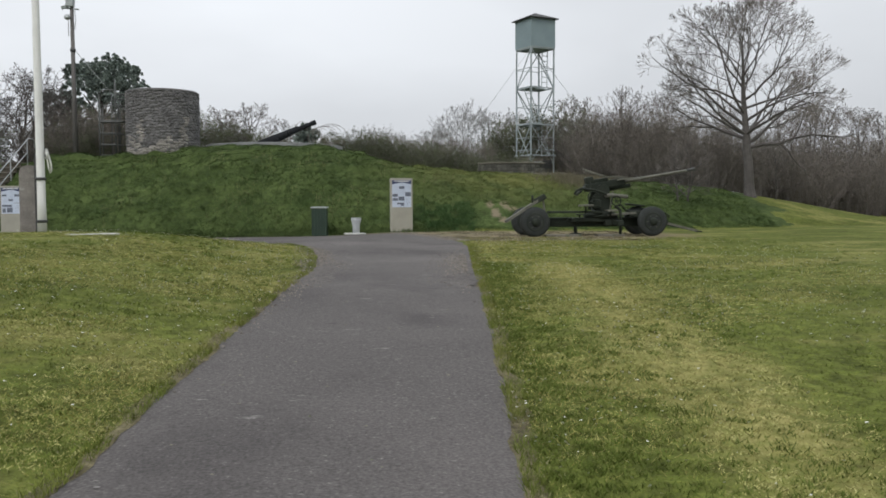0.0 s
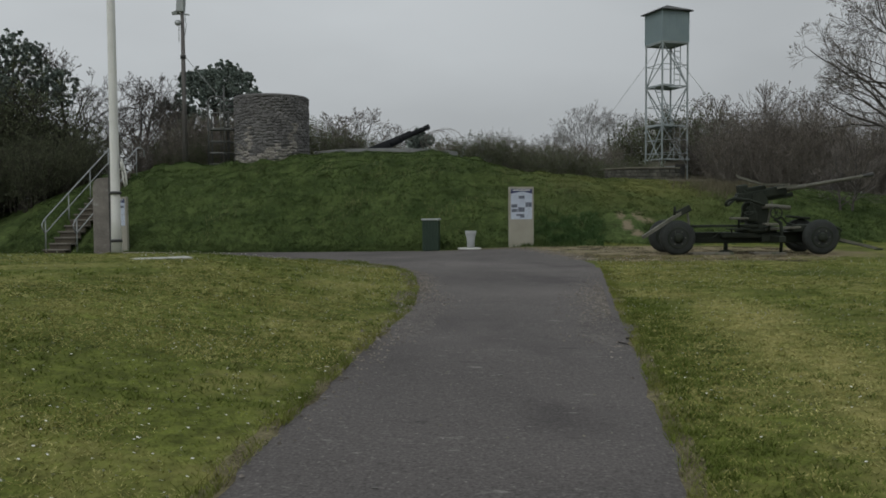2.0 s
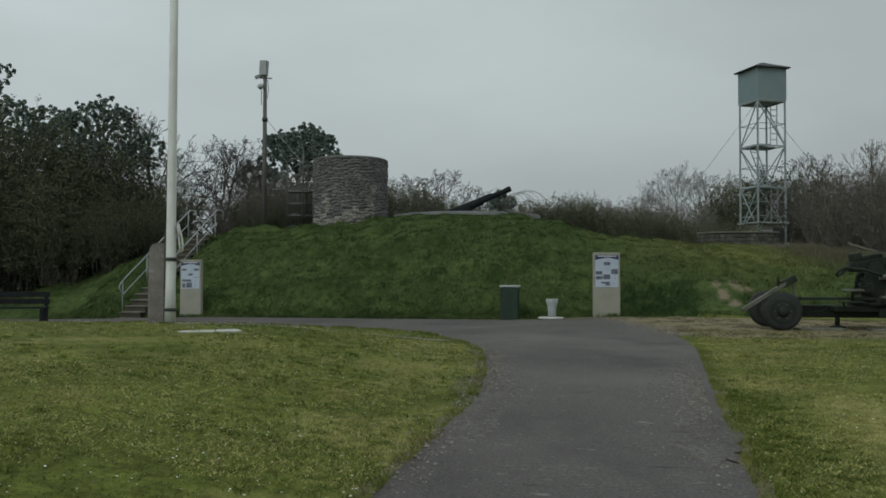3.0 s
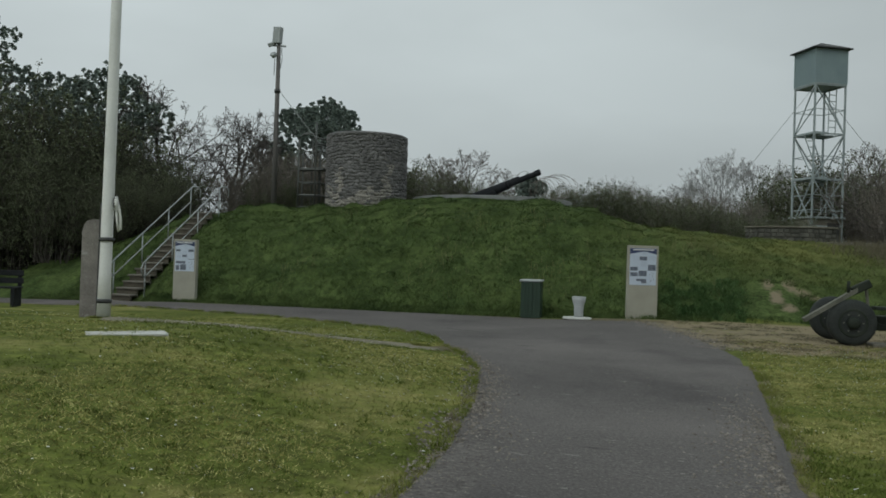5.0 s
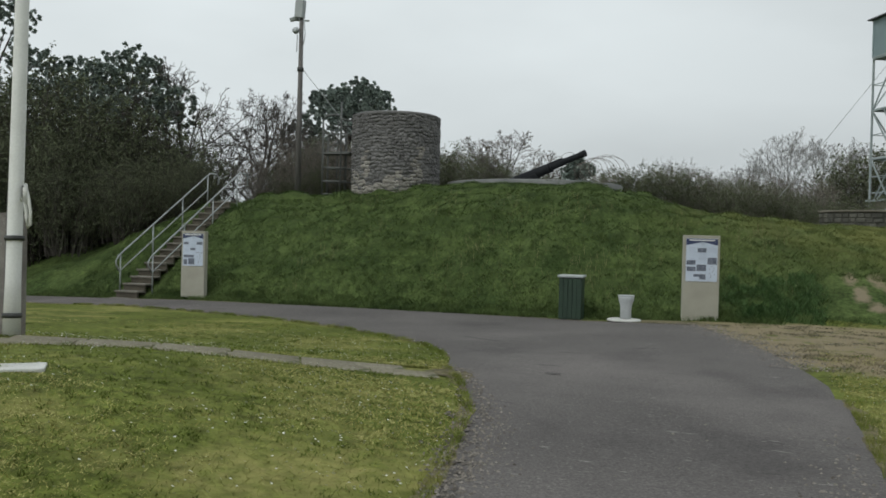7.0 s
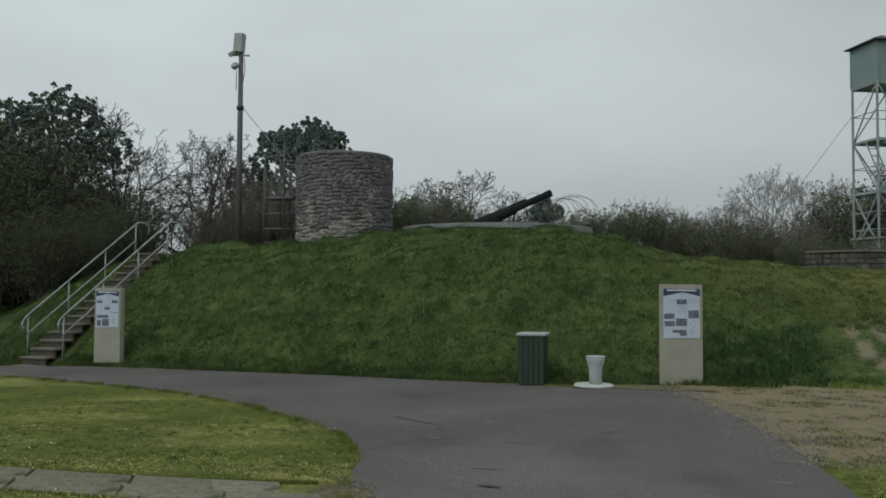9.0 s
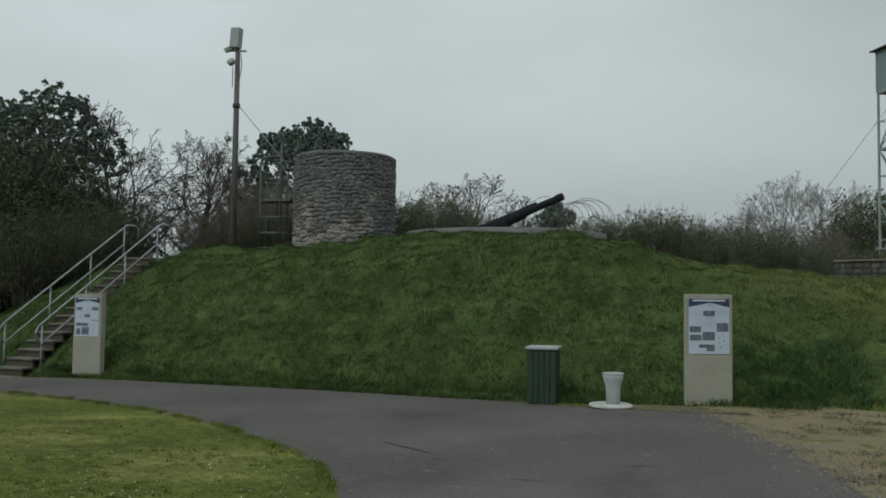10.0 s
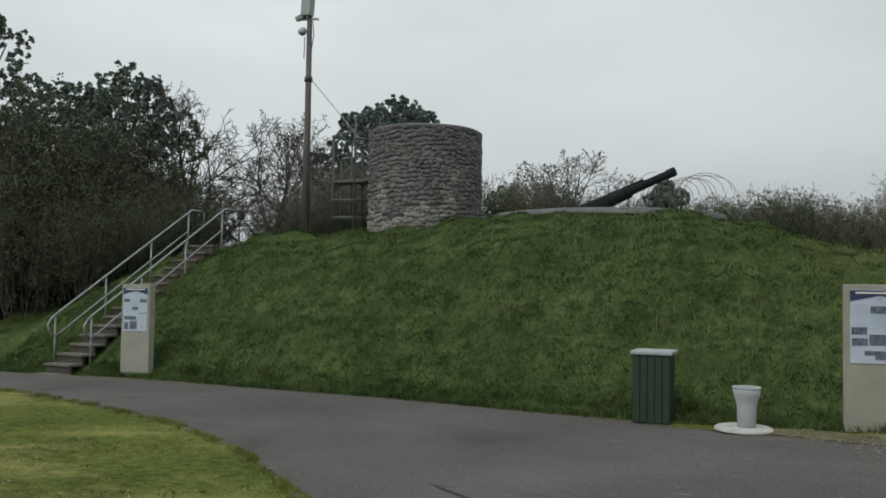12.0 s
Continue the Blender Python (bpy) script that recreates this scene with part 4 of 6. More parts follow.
for face_i, ((x0, y0), (x1, y1)) in enumerate(zip(corners, corners[1:] + corners[:1])):
    for z in levels[1:]:
        part("girt", bar((x0, y0, z), (x1, y1, z), 0.06), TOWER_STEEL, tower)
    for tier, (z0, z1) in enumerate(zip(levels[1:], levels[2:])):
        if tier == 0 and face_i in (0, 3) or (tier + face_i) % 2:
            part("brace", bar((x0, y0, z0), (x1, y1, z1), 0.045), TOWER_STEEL, tower)
        if tier == 0 and face_i in (0, 3) or not (tier + face_i) % 2:
            part("brace", bar((x1, y1, z0), (x0, y0, z1), 0.045), TOWER_STEEL, tower)
        for k in ((0.34, 0.66) if tier == 0 else (0.5,)):
            part("guard_rail", bar((x0, y0, z0 + k * (z1 - z0)), (x1, y1, z0 + k * (z1 - z0)), 0.03), TOWER_STEEL, tower)
for z in levels[2:4]:
    part("deck", box((1.48, 0.7, 0.05), (0, 0.36, z + 0.05), 0.0), TOWER_STEEL, tower)
    part("deck", box((0.7, 0.78, 0.05), (-0.38, -0.36, z + 0.05), 0.0), TOWER_STEEL, tower)
for z0, z1, s in zip(levels[1:], levels[2:], (1, -1, 1)):
    lad = part("ladder", bar((0.18 * s - 0.2, -0.7, z0), (0.62 * s - 0.2, -0.1, z1), 0.045), TOWER_STEEL, tower)
    bar_b = part("stile", bar((0.18 * s + 0.16, -0.7, z0), (0.62 * s + 0.16, -0.1, z1), 0.045), TOWER_STEEL, lad)
    for k in range(1, 7):
        f = k / 7
        c = Vector((0.18 * s - 0.2 + 0.44 * s * f, -0.7 + 0.6 * f, z0 + (z1 - z0) * f))
        part("rung", bar(c, c + Vector((0.36, 0, 0)), 0.035), TOWER_STEEL, lad)
cw, c0, c1 = 0.79, 6.52, 8.12
cabin = part("cabin", box((2 * cw, 2 * cw, c1 - c0), (0, 0, (c0 + c1) / 2), 0.01), TOWER_PAINT, tower, "flat grey-green cabin")
for side in range(4):
    for k in range(14):
        c = part("cladding_rib", box((0.035, 0.018, c1 - c0 - 0.1), (-cw + 0.115 + 0.105 * k, -cw - 0.006, (c0 + c1) / 2), 0.006), TOWER_PAINT, cabin)
        c.matrix_basis = pose(0, 0, 0, 0, 0, 90 * side)
    c = part("corner_trim", box((0.06, 0.06, c1 - c0), (-cw, -cw, (c0 + c1) / 2), 0.008), TOWER_PAINT, cabin)
    c.matrix_basis = pose(0, 0, 0, 0, 0, 90 * side)
part("floor_panel", box((2 * cw + 0.04, 2 * cw + 0.04, 0.05), (0, 0, c0 - 0.01), 0.005), TOWER_STEEL, cabin)
bm = bmesh.new()
e = 0.97
vs = [bm.verts.new(v) for v in ((-e, -e, c1 - 0.03), (e, -e, c1 - 0.03), (e, e, c1 - 0.03), (-e, e, c1 - 0.03), (-e, -e, c1 + 0.02), (e, -e, c1 + 0.02), (e, e, c1 + 0.02), (-e, e, c1 + 0.02), (0, 0, c1 + 0.42))]
for f in ((3, 2, 1, 0), (0, 1, 5, 4), (1, 2, 6, 5), (2, 3, 7, 6), (3, 0, 4, 7), (4, 5, 8), (5, 6, 8), (6, 7, 8), (7, 4, 8)):
    bm.faces.new([vs[i] for i in f])
part("roof", bm, DARK_STEEL, tower, "low dark hipped roof")
for x, y, gx_, gy_ in ((-hs, -hs, -7.2, -3.6), (hs, hs, 7.2, 1.5)):
    part("guy_wire", tube([(x, y, 6.4), (gx_ * 0.55, gy_ * 0.55, 3.2), (gx_, gy_, 0.2)], 0.011, 6), STEEL, tower)
base = thing("tower_base", pose(WX, WY, WZ - 0.85, 0, 0, 27), "rendered grey base room under the watch tower", "hut")
part("wall", box((1.55, 1.55, 1.3), (0, 0, 0.6), 0.02), OLD_CONCRETE, base)
part("door", box((0.6, 0.04, 1.05), (0.32, -0.785, 0.52)), DARK_STEEL, base)
part("roof_slab", box((1.75, 1.75, 0.08), (0, 0, 1.29), 0.01), TOWER_STEEL, base)

# ---- low emplacement wall in front of the tower ----
emplacement = thing("emplacement_wall", pose(0, 0, 0), "low dark stone wall with a flat coping in front of the tower", "wall", kind="structure")
ring = []
for k in range(13):
    a = radians(200 + 10 * k)
    ring.append((3.2 + 1.55 * math.cos(a), 38.8 + 1.4 * math.sin(a)))
wr_ = random.Random(17)
for (ax, ay), (bx_, by_) in zip(ring, ring[1:]):
    c = ((ax + bx_) / 2, (ay + by_) / 2)
    ang = math.degrees(math.atan2(by_ - ay, bx_ - ax))
    ln = math.hypot(bx_ - ax, by_ - ay)
    part("core", box((ln + 0.02, 0.28, 1.1), (c[0], c[1], 2.64), 0.01, (0, 0, ang)), DARK_WALL, emplacement)
    part("coping", box((ln + 0.03, 0.42, 0.06), (c[0], c[1], 3.23), 0.015, (0, 0, ang)), OLD_CONCRETE, emplacement)
for row in range(5):
    q = 200.0
    while q < 319:
        w = wr_.uniform(5.0, 11.0)
        a = radians(min(320, q + w / 2))
        q += w
        r0, r1 = 1.55 + 0.13, 1.4 + 0.13
        part("stone", box((math.radians(w) * 1.5 - 0.015, 0.09, 0.145 * wr_.uniform(0.8, 1.0)), (3.2 + r0 * math.cos(a), 38.8 + r1 * math.sin(a), 2.48 + 0.155 * row + wr_.uniform(-0.012, 0.012)), 0.025, (0, 0, math.degrees(a) + 90)), WALL_STONE, emplacement)
roof_slab = thing("bunker_slab", pose(4.15, 35.0, at(4.15, 35.0) + 0.11, 0, 0, -3), "flat grey concrete bunker roof edge in the grass", "slab")
part("plate", box((1.7, 1.0, 0.12), (0, 0, 0), 0.02), OLD_CONCRETE, roof_slab)
part("front", box((1.5, 0.1, 0.5), (0, -0.4, -0.3), 0.02), OLD_CONCRETE, roof_slab)

# ---- dark bench ----
bench = thing("bench", pose(-16.8, 23.4, at(-16.8, 23.4) + 0.02, 0, 0, 24), "black painted wooden bench on the lawn", "bench")
for x in (-0.75, 0.75):
    part("leg", box((0.09, 0.5, 0.45), (x, 0, 0.22), 0.01), BLACK, bench)
    part("back_post", box((0.08, 0.07, 0.5), (x, 0.24, 0.62), 0.01), BLACK, bench)
for k in range(3):
    part("seat_slat", box((1.7, 0.13, 0.04), (0, -0.17 + 0.16 * k, 0.46), 0.01), BLACK, bench)
for k in range(2):
    part("back_slat", box((1.7, 0.04, 0.14), (0, 0.20, 0.62 + 0.19 * k), 0.01), BLACK, bench)

# ---- anti-aircraft gun on its four-wheeled carriage ----
AX, AY = 4.06, 23.62
gun = thing("anti_aircraft_gun", pose(AX, AY, at(AX, AY), 0, 0, 6), "olive green anti-aircraft gun on a four-wheeled carriage", "anti-aircraft gun")


def gun_wheel(x, y):
    w = part("wheel", lathe([(0.12, -0.11), (0.32, -0.115), (0.385, -0.09), (0.405, -0.04), (0.405, 0.04), (0.385, 0.09), (0.32, 0.115), (0.12, 0.11)], 32), RUBBER, gun, "worn black tyre")
    w.matrix_basis = pose(x, y, 0.40, 90)
    part("rim", lathe([(0.05, 0.08), (0.17, 0.10), (0.235, 0.125), (0.25, 0.118), (0.25, -0.118), (0.1, -0.12)], 28), OLIVE, w)
    part("hub", lathe([(0.11, 0.09), (0.105, 0.16), (0.07, 0.19), (0.0, 0.195)], 18), OLIVE, w)
    for k in range(6):
        a = k * math.pi / 3
        part("nut", lathe([(0.014, 0.1), (0.014, 0.13)], 6, pose(0.16 * math.cos(a), 0.16 * math.sin(a), 0)), OLIVE_LIT, w)


for x in (-1.66, 1.60):
    for y in (-0.62, 0.62):
        gun_wheel(x, y)
    part("axle", tube([(x, -0.58, 0.42), (x, 0.58, 0.42)], 0.05, 10), OLIVE, gun)
part("chassis_beam", box((3.1, 0.30, 0.26), (0, 0, 0.38), 0.03), OLIVE, gun)
part("chassis_plate", box((1.3, 0.75, 0.12), (0.1, 0, 0.44), 0.03), OLIVE, gun)
part("side_arm", box((0.16, 1.9, 0.14), (0.62, 0, 0.36), 0.02), OLIVE, gun)
part("side_box", box((0.42, 0.22, 0.2), (0.55, -0.3, 0.38), 0.03), OLIVE, gun)
part("jack_leg", tube([(-0.4, -0.1, 0.05), (-0.4, -0.1, 0.4)], 0.05, 10), OLIVE, gun)
part("jack_pad", lathe([(0.0, 0), (0.17, 0.0), (0.17, 0.04), (0.03, 0.07)], 14, pose(-0.4, -0.1, 0.02)), OLIVE, gun)
part("deck_board", box((1.5, 0.24, 0.06), (-0.5, -0.38, 0.66), 0.01), OLIVE, gun)
part("deck_board", box((0.8, 0.3, 0.05), (0.80, -0.36, 0.60), 0.01, (0, -4, 0)), OLIVE_LIT, gun)
def hoop(radius, r, m):
    """A round ring of tube about z."""
    bm = bmesh.new()
    rings = [[bm.verts.new(m @ Vector(((radius + r * math.cos(b)) * math.cos(a), (radius + r * math.cos(b)) * math.sin(a), r * math.sin(b)))) for b in (2 * math.pi * j / 6 for j in range(6))] for a in (2 * math.pi * i / 22 for i in range(22))]
    for p, q in zip(rings, rings[1:] + rings[:1]):
        for j in range(6):
            bm.faces.new((p[j], q[j], q[(j + 1) % 6], p[(j + 1) % 6])).smooth = True
    return bm


UX = 0.34
part("turntable", lathe([(0.46, 0.5), (0.48, 0.56), (0.42, 0.64), (0.26, 0.68), (0.24, 0.92), (0.0, 0.94)], 28, pose(UX, 0, 0)), OLIVE, gun)
for y in (-0.24, 0.24):
    part("trunnion_plate", polygon([(-0.30, 0.72), (0.22, 0.72), (0.20, 0.95), (0.17, 1.30), (0.05, 1.44), (-0.14, 1.40), (-0.26, 1.05)], 0.05), OLIVE, gun).location = (UX, y, 0)
part("gear_box", box((0.26, 0.22, 0.24), (UX - 0.24, -0.36, 0.88), 0.05), OLIVE, gun)
part("layer_seat", box((0.38, 0.26, 0.05), (UX - 0.58, -0.58, 0.84), 0.015), OLIVE_LIT, gun)
part("seat_stem", tube([(UX - 0.56, -0.5, 0.6), (UX - 0.58, -0.56, 0.83)], 0.025, 8), OLIVE, gun)
part("layer_seat", box((0.30, 0.26, 0.05), (UX + 0.12, -0.62, 0.70), 0.015), OLIVE_LIT, gun)
part("seat_stem", tube([(UX + 0.12, -0.5, 0.5), (UX + 0.12, -0.58, 0.69)], 0.025, 8), OLIVE, gun)
for x, z, rr in ((UX - 0.38, 1.06, 0.15), (UX + 0.26, 0.96, 0.13)):
    wheel = part("hand_wheel", hoop(rr, 0.016, pose(x, -0.60, z, 90)), OLIVE, gun)
    for k in range(3):
        a = k * math.pi / 3
        part("spoke", bar((x - rr * math.cos(a), -0.60, z - rr * math.sin(a)), (x + rr * math.cos(a), -0.60, z + rr * math.sin(a)), 0.014), OLIVE, wheel)
    part("wheel_shaft", tube([(x, -0.60, z), (x + 0.06, -0.3, z)], 0.02, 8), OLIVE, gun)
part("sight_arm", tube([(UX - 0.86, -0.42, 1.14), (UX - 0.80, -0.42, 1.24), (UX - 0.66, -0.42, 1.30), (UX - 0.3, -0.42, 1.26), (UX + 0.05, -0.42, 1.14)], 0.032, 8), OLIVE, gun)
part("balance_tube", tube([(UX + 0.02, -0.36, 1.10), (UX + 0.2, -0.36, 1.12), (UX + 0.66, -0.36, 1.07)], 0.055, 10), OLIVE_LIT, gun)
part("guard_leg", tube([(UX + 0.30, -0.46, 0.80), (UX + 0.40, -0.50, 0.72), (UX + 0.42, -0.52, 0.4), (UX + 0.40, -0.52, 0.04)], 0.04, 8), OLIVE, gun)
part("shield_strut", bar((UX + 0.16, -0.3, 0.66), (UX + 0.26, -0.3, 1.22), 0.035), OLIVE_LIT, gun)
e2 = radians(9.6)
db = Vector((math.cos(e2), 0, math.sin(e2)))
pv = Vector((UX, 0, 1.39))
part("breech_casing", box((1.15, 0.30, 0.22), tuple(pv + db * 0.10), 0.05, (0, -9.6, 0)), OLIVE, gun)
part("receiver_cover", box((0.62, 0.26, 0.12), tuple(pv + db * -0.12 + Vector((0, 0, 0.14))), 0.04, (0, -9.6, 0)), OLIVE, gun)
part("auto_loader", box((0.22, 0.26, 0.22), tuple(pv + db * -0.34 + Vector((0, 0, 0.18))), 0.04, (0, -9.6, 0)), OLIVE, gun)
part("spent_chute", bar(pv + Vector((-0.42, -0.05, 0.0)), pv + Vector((-0.72, -0.05, -0.26)), 0.2, 0.05), OLIVE, gun)
part("barrel_jacket", tube([tuple(pv + db * k) for k in (0.6, 0.9, 1.15)], 0.066, 14, None, 0.05), OLIVE_LIT, gun)
part("barrel", tube([tuple(pv + db * k) for k in (1.0, 1.8, 2.62)], 0.046, 14, None, 0.034), OLIVE_LIT, gun)
part("flash_guard", lathe([(0.034, 2.50), (0.040, 2.54), (0.054, 2.74), (0.044, 2.75), (0.025, 2.58)], 14, Matrix.Translation(pv) @ Matrix.Rotation(math.pi / 2 - e2, 4, "Y")), DARK_STEEL, gun)
part("equilibrator", tube([tuple(pv + db * k + Vector((0, 0, -0.14))) for k in (0.1, 0.85)], 0.055, 12), OLIVE, gun)
part("fore_sight_rail", bar(pv + Vector((-0.52, -0.2, 0.42)), pv + Vector((0.04, -0.2, 0.25)), 0.05, 0.045), OLIVE_LIT, gun)
part("rail_knob", lathe([(0.0, -0.03), (0.03, -0.02), (0.03, 0.02), (0.0, 0.03)], 10, pose(UX - 0.53, -0.2, 1.82)), OLIVE_LIT, gun)
part("sight_rail", bar(pv + Vector((0.06, -0.2, 0.23)), pv + Vector((0.66, -0.2, 0.235)), 0.045, 0.035), OLIVE_LIT, gun)
part("sight_rail", bar(pv + Vector((0.40, -0.22, 0.15)), pv + Vector((0.86, -0.22, 0.21)), 0.055, 0.045), OLIVE_LIT, gun)
# folded outrigger over the rear wheels, and the tow bar
part("trail_arm", bar((-2.48, -0.75, 0.42), (-1.5, -0.55, 1.02), 0.09, 0.07), OLIVE_LIT, gun)
part("trail_head", box((0.34, 0.12, 0.15), (-1.5, -0.55, 1.02), 0.03, (0, -28, 0)), OLIVE, gun)
part("trail_pin", tube([(-1.72, -0.6, 0.92), (-1.72, -0.6, 1.12)], 0.03, 8), OLIVE, gun)
part("trail_stay", bar((-1.42, -0.55, 1.0), (-1.36, -0.5, 0.66), 0.04), OLIVE_LIT, gun)
part("tow_bar", bar((1.95, -0.3, 0.38), (3.0, -0.35, 0.12), 0.07, 0.06), OLIVE_LIT, gun)
part("tow_bar", bar((1.95, 0.3, 0.38), (3.0, -0.32, 0.12), 0.07, 0.06), OLIVE, gun)
part("tow_eye", lathe([(0.05, 0), (0.09, 0.0), (0.09, 0.04), (0.05, 0.04)], 14, pose(3.05, -0.34, 0.08)), OLIVE, gun)
part("tow_frame", tube([(2.02, -0.4, 0.3), (2.12, -0.4, 0.34), (2.16, -0.4, 0.55), (2.05, -0.4, 0.62), (1.95, -0.4, 0.6)], 0.025, 8), OLIVE, gun)
part("tow_pin", tube([(2.08, -0.36, 0.28), (2.10, -0.36, 0.56)], 0.03, 8), OLIVE, gun)
part("turntable_box", box((0.5, 0.4, 0.16), (1.25, -0.3, 0.6), 0.03), OLIVE, gun)
part("mud_guard", box((0.5, 0.3, 0.05), (1.5, 0.5, 0.84), 0.02, (0, 6, 0)), OLIVE, gun)
part("foot_rest", box((0.5, 0.2, 0.03), (-0.30, -0.72, 0.60), 0.008), OLIVE, gun)
part("foot_rest_stay", bar((-0.45, -0.66, 0.60), (-0.35, -0.4, 0.5), 0.03), OLIVE, gun)
part("hydraulic_pipe", tube([(0.6, -0.42, 0.78), (0.78, -0.45, 0.86), (0.9, -0.4, 0.72), (1.15, -0.34, 0.66)], 0.022, 8), OLIVE, gun)
part("sight_ring", hoop(0.08, 0.008, pose(UX - 0.42, -0.44, 1.40, 0, 90)), OLIVE, gun)
part("chain", tube([(-1.3, -0.3, 0.5), (-1.1, -0.36, 0.36), (-0.8, -0.36, 0.38), (-0.6, -0.3, 0.5)], 0.014, 6), OLIVE, gun)
for x, w in ((-0.85, 0.95), (0.45, 0.75)):
    px, py = AX + x * math.cos(radians(6)) + 0.06, AY + x * math.sin(radians(6)) - 0.45
    pad = thing("ground_slab", pose(px, py, at(px, py) - 0.015, 0, 0, 6), "pale concrete slab under the gun carriage", "slab", "slabs under the gun")
    part("block", box((w, 0.42, 0.07), (0, 0, 0.03), 0.015), OLD_CONCRETE, pad)

# ---- trees, bushes and hedges ----
class Growth:
    """Gathers tapered branches and leaves as plain lists, for one mesh."""

    def __init__(self, seed):
        self.rng = random.Random(seed)
        self.v, self.f = [], []

    def stick(self, p, q, r0, r1, sides=3):
        d = (q - p)
        u = d.cross(Vector((0.3, 0.9, 0.2)))
        if u.length < 1e-6:
            u = d.cross(Vector((1, 0, 0)))
        u.normalize()
        w = d.cross(u).normalized()
        s = len(self.v)
        for c, r in ((p, r0), (q, r1)):
            for k in range(sides):
                a = 2 * math.pi * k / sides
                self.v.append(tuple(c + (u * math.cos(a) + w * math.sin(a)) * r))
        for k in range(sides):
            self.f.append((s + k, s + (k + 1) % sides, s + sides + (k + 1) % sides, s + sides + k))

    def leaf(self, p, size, d=None):
        g = self.rng
        a = d or Vector((g.gauss(0, 1), g.gauss(0, 1), g.gauss(0, 1)))
        a = a.normalized() * size
        b = Vector((g.gauss(0, 1), g.gauss(0, 1), g.gauss(0, 1))).cross(a).normalized() * size * 0.38
        s = len(self.v)
        self.v += [tuple(p), tuple(p + a * 0.5 + b), tuple(p + a), tuple(p + a * 0.5 - b)]
        self.f.append((s, s + 1, s + 2, s + 3))

    def mesh(self, name, mat, parent, label=""):
        return tagged(mesh_object(name, self.v, self.f, mat, parent), label)


def bend(g, d, amount):
    return (d + Vector((g.gauss(0, amount), g.gauss(0, amount), g.gauss(0, amount)))).normalized()


def leader_tree(name, m, label, height, girth, crown, seed, first=0.22, limbs=22, rise=(18, 72), wander=0.05, curl=0.05, forks=(6, 6, 5), thin=0.005, group="", limb_mat=None, twig_mat=None, shape=0.75, low_limbs=()):
    """A leafless tree with one leader: limbs all round it fill an oval crown and divide into ever finer twigs.
    low_limbs: (height, azimuth, elevation, length) of single heavy limbs."""
    t = thing(name, m, label, "tree", group)
    trunk, boughs, fine = Growth(seed), Growth(seed + 1), Growth(seed + 2)
    g = trunk.rng

    def grow(p, d, length, r, level):
        steps = (7, 5, 4, 3)[level]
        turn = g.uniform(0, 6.28)
        ends = max(thin, r * (0.22 if level < 3 else 0.5))
        for i in range(steps):
            d = bend(g, d + Vector((0, 0, curl)), 0.07 + wander * (1 + 0.5 * level))
            q = p + d * (length / steps)
            r0, r1 = r + (ends - r) * i / steps, r + (ends - r) * (i + 1) / steps
            (boughs if level < 2 else fine).stick(p, q, r0, r1, 6 if level == 0 else 3)
            p = q
            if level < len(forks) and (i > 0 or level > 1):
                for _ in range(max(1, round(forks[level] / steps))):
                    turn += g.uniform(1.8, 3.4)
                    u = d.cross(Vector((0.31, 0.17, 0.94))).normalized()
                    w = d.cross(u)
                    out = u * math.cos(turn) + w * math.sin(turn)
                    k = g.uniform(0.55, 0.95)
                    left = length * (1 - (i + 1) / steps) + length * 0.22
                    grow(p, (d + out * k).normalized(), left * g.uniform(0.55, 0.85), max(thin, r1 * 0.62), level + 1)

    p, d, n = Vector((0, 0, -0.15)), Vector((0, 0, 1)), 14
    spine = []
    for i in range(n):
        f0, f1 = i / n, (i + 1) / n
        d = bend(g, d + Vector((0, 0, 0.25)), 0.03 + wander * 0.8)
        q = p + d * (height / n)
        r0, r1 = girth * (1 - f0) ** 1.05 + thin, girth * (1 - f1) ** 1.05 + thin
        trunk.stick(p, q, r0 * (1.3 if i == 0 else 1.0), r1, 10)
        spine.append((f0, p.copy(), q.copy(), r1))
        p = q
    for k in range(limbs):
        f = first + (0.94 - first) * (k + g.random() * 0.7) / limbs
        f0, a, b, r1 = spine[min(n - 1, int(f * n))]
        o = a.lerp(b, f * n - int(f * n))
        c = (f - first) / (1 - first)
        az = 2.4 * k + g.uniform(-0.4, 0.4)
        e = radians(rise[0] + (rise[1] - rise[0]) * c + g.uniform(-8, 8))
        reach_ = crown * (math.sin(math.pi * min(1.0, 0.22 + 0.78 * c) ** shape) * 0.85 + 0.18)
        grow(o, Vector((math.cos(az) * math.cos(e), math.sin(az) * math.cos(e), math.sin(e))), reach_ * g.uniform(0.85, 1.12), max(thin * 2.0, r1 * 0.55), 0 if reach_ > 0.55 * crown else 1)
    for h, az, e, ln in low_limbs:
        f0, a, b, r1 = spine[min(n - 1, int(h / height * n))]
        az, e = radians(az), radians(e)
        grow(a, Vector((math.cos(az) * math.cos(e), math.sin(az) * math.cos(e), math.sin(e))), ln, r1 * 0.5, 0)
    trunk.mesh("trunk", limb_mat or BARK, t)
    tagged(boughs.mesh("branchwork", limb_mat or BARK, t), kind="stuff")
    tagged(fine.mesh("twig_crown", twig_mat or TWIG, t, "fine bare twigs"), kind="stuff")
    return t


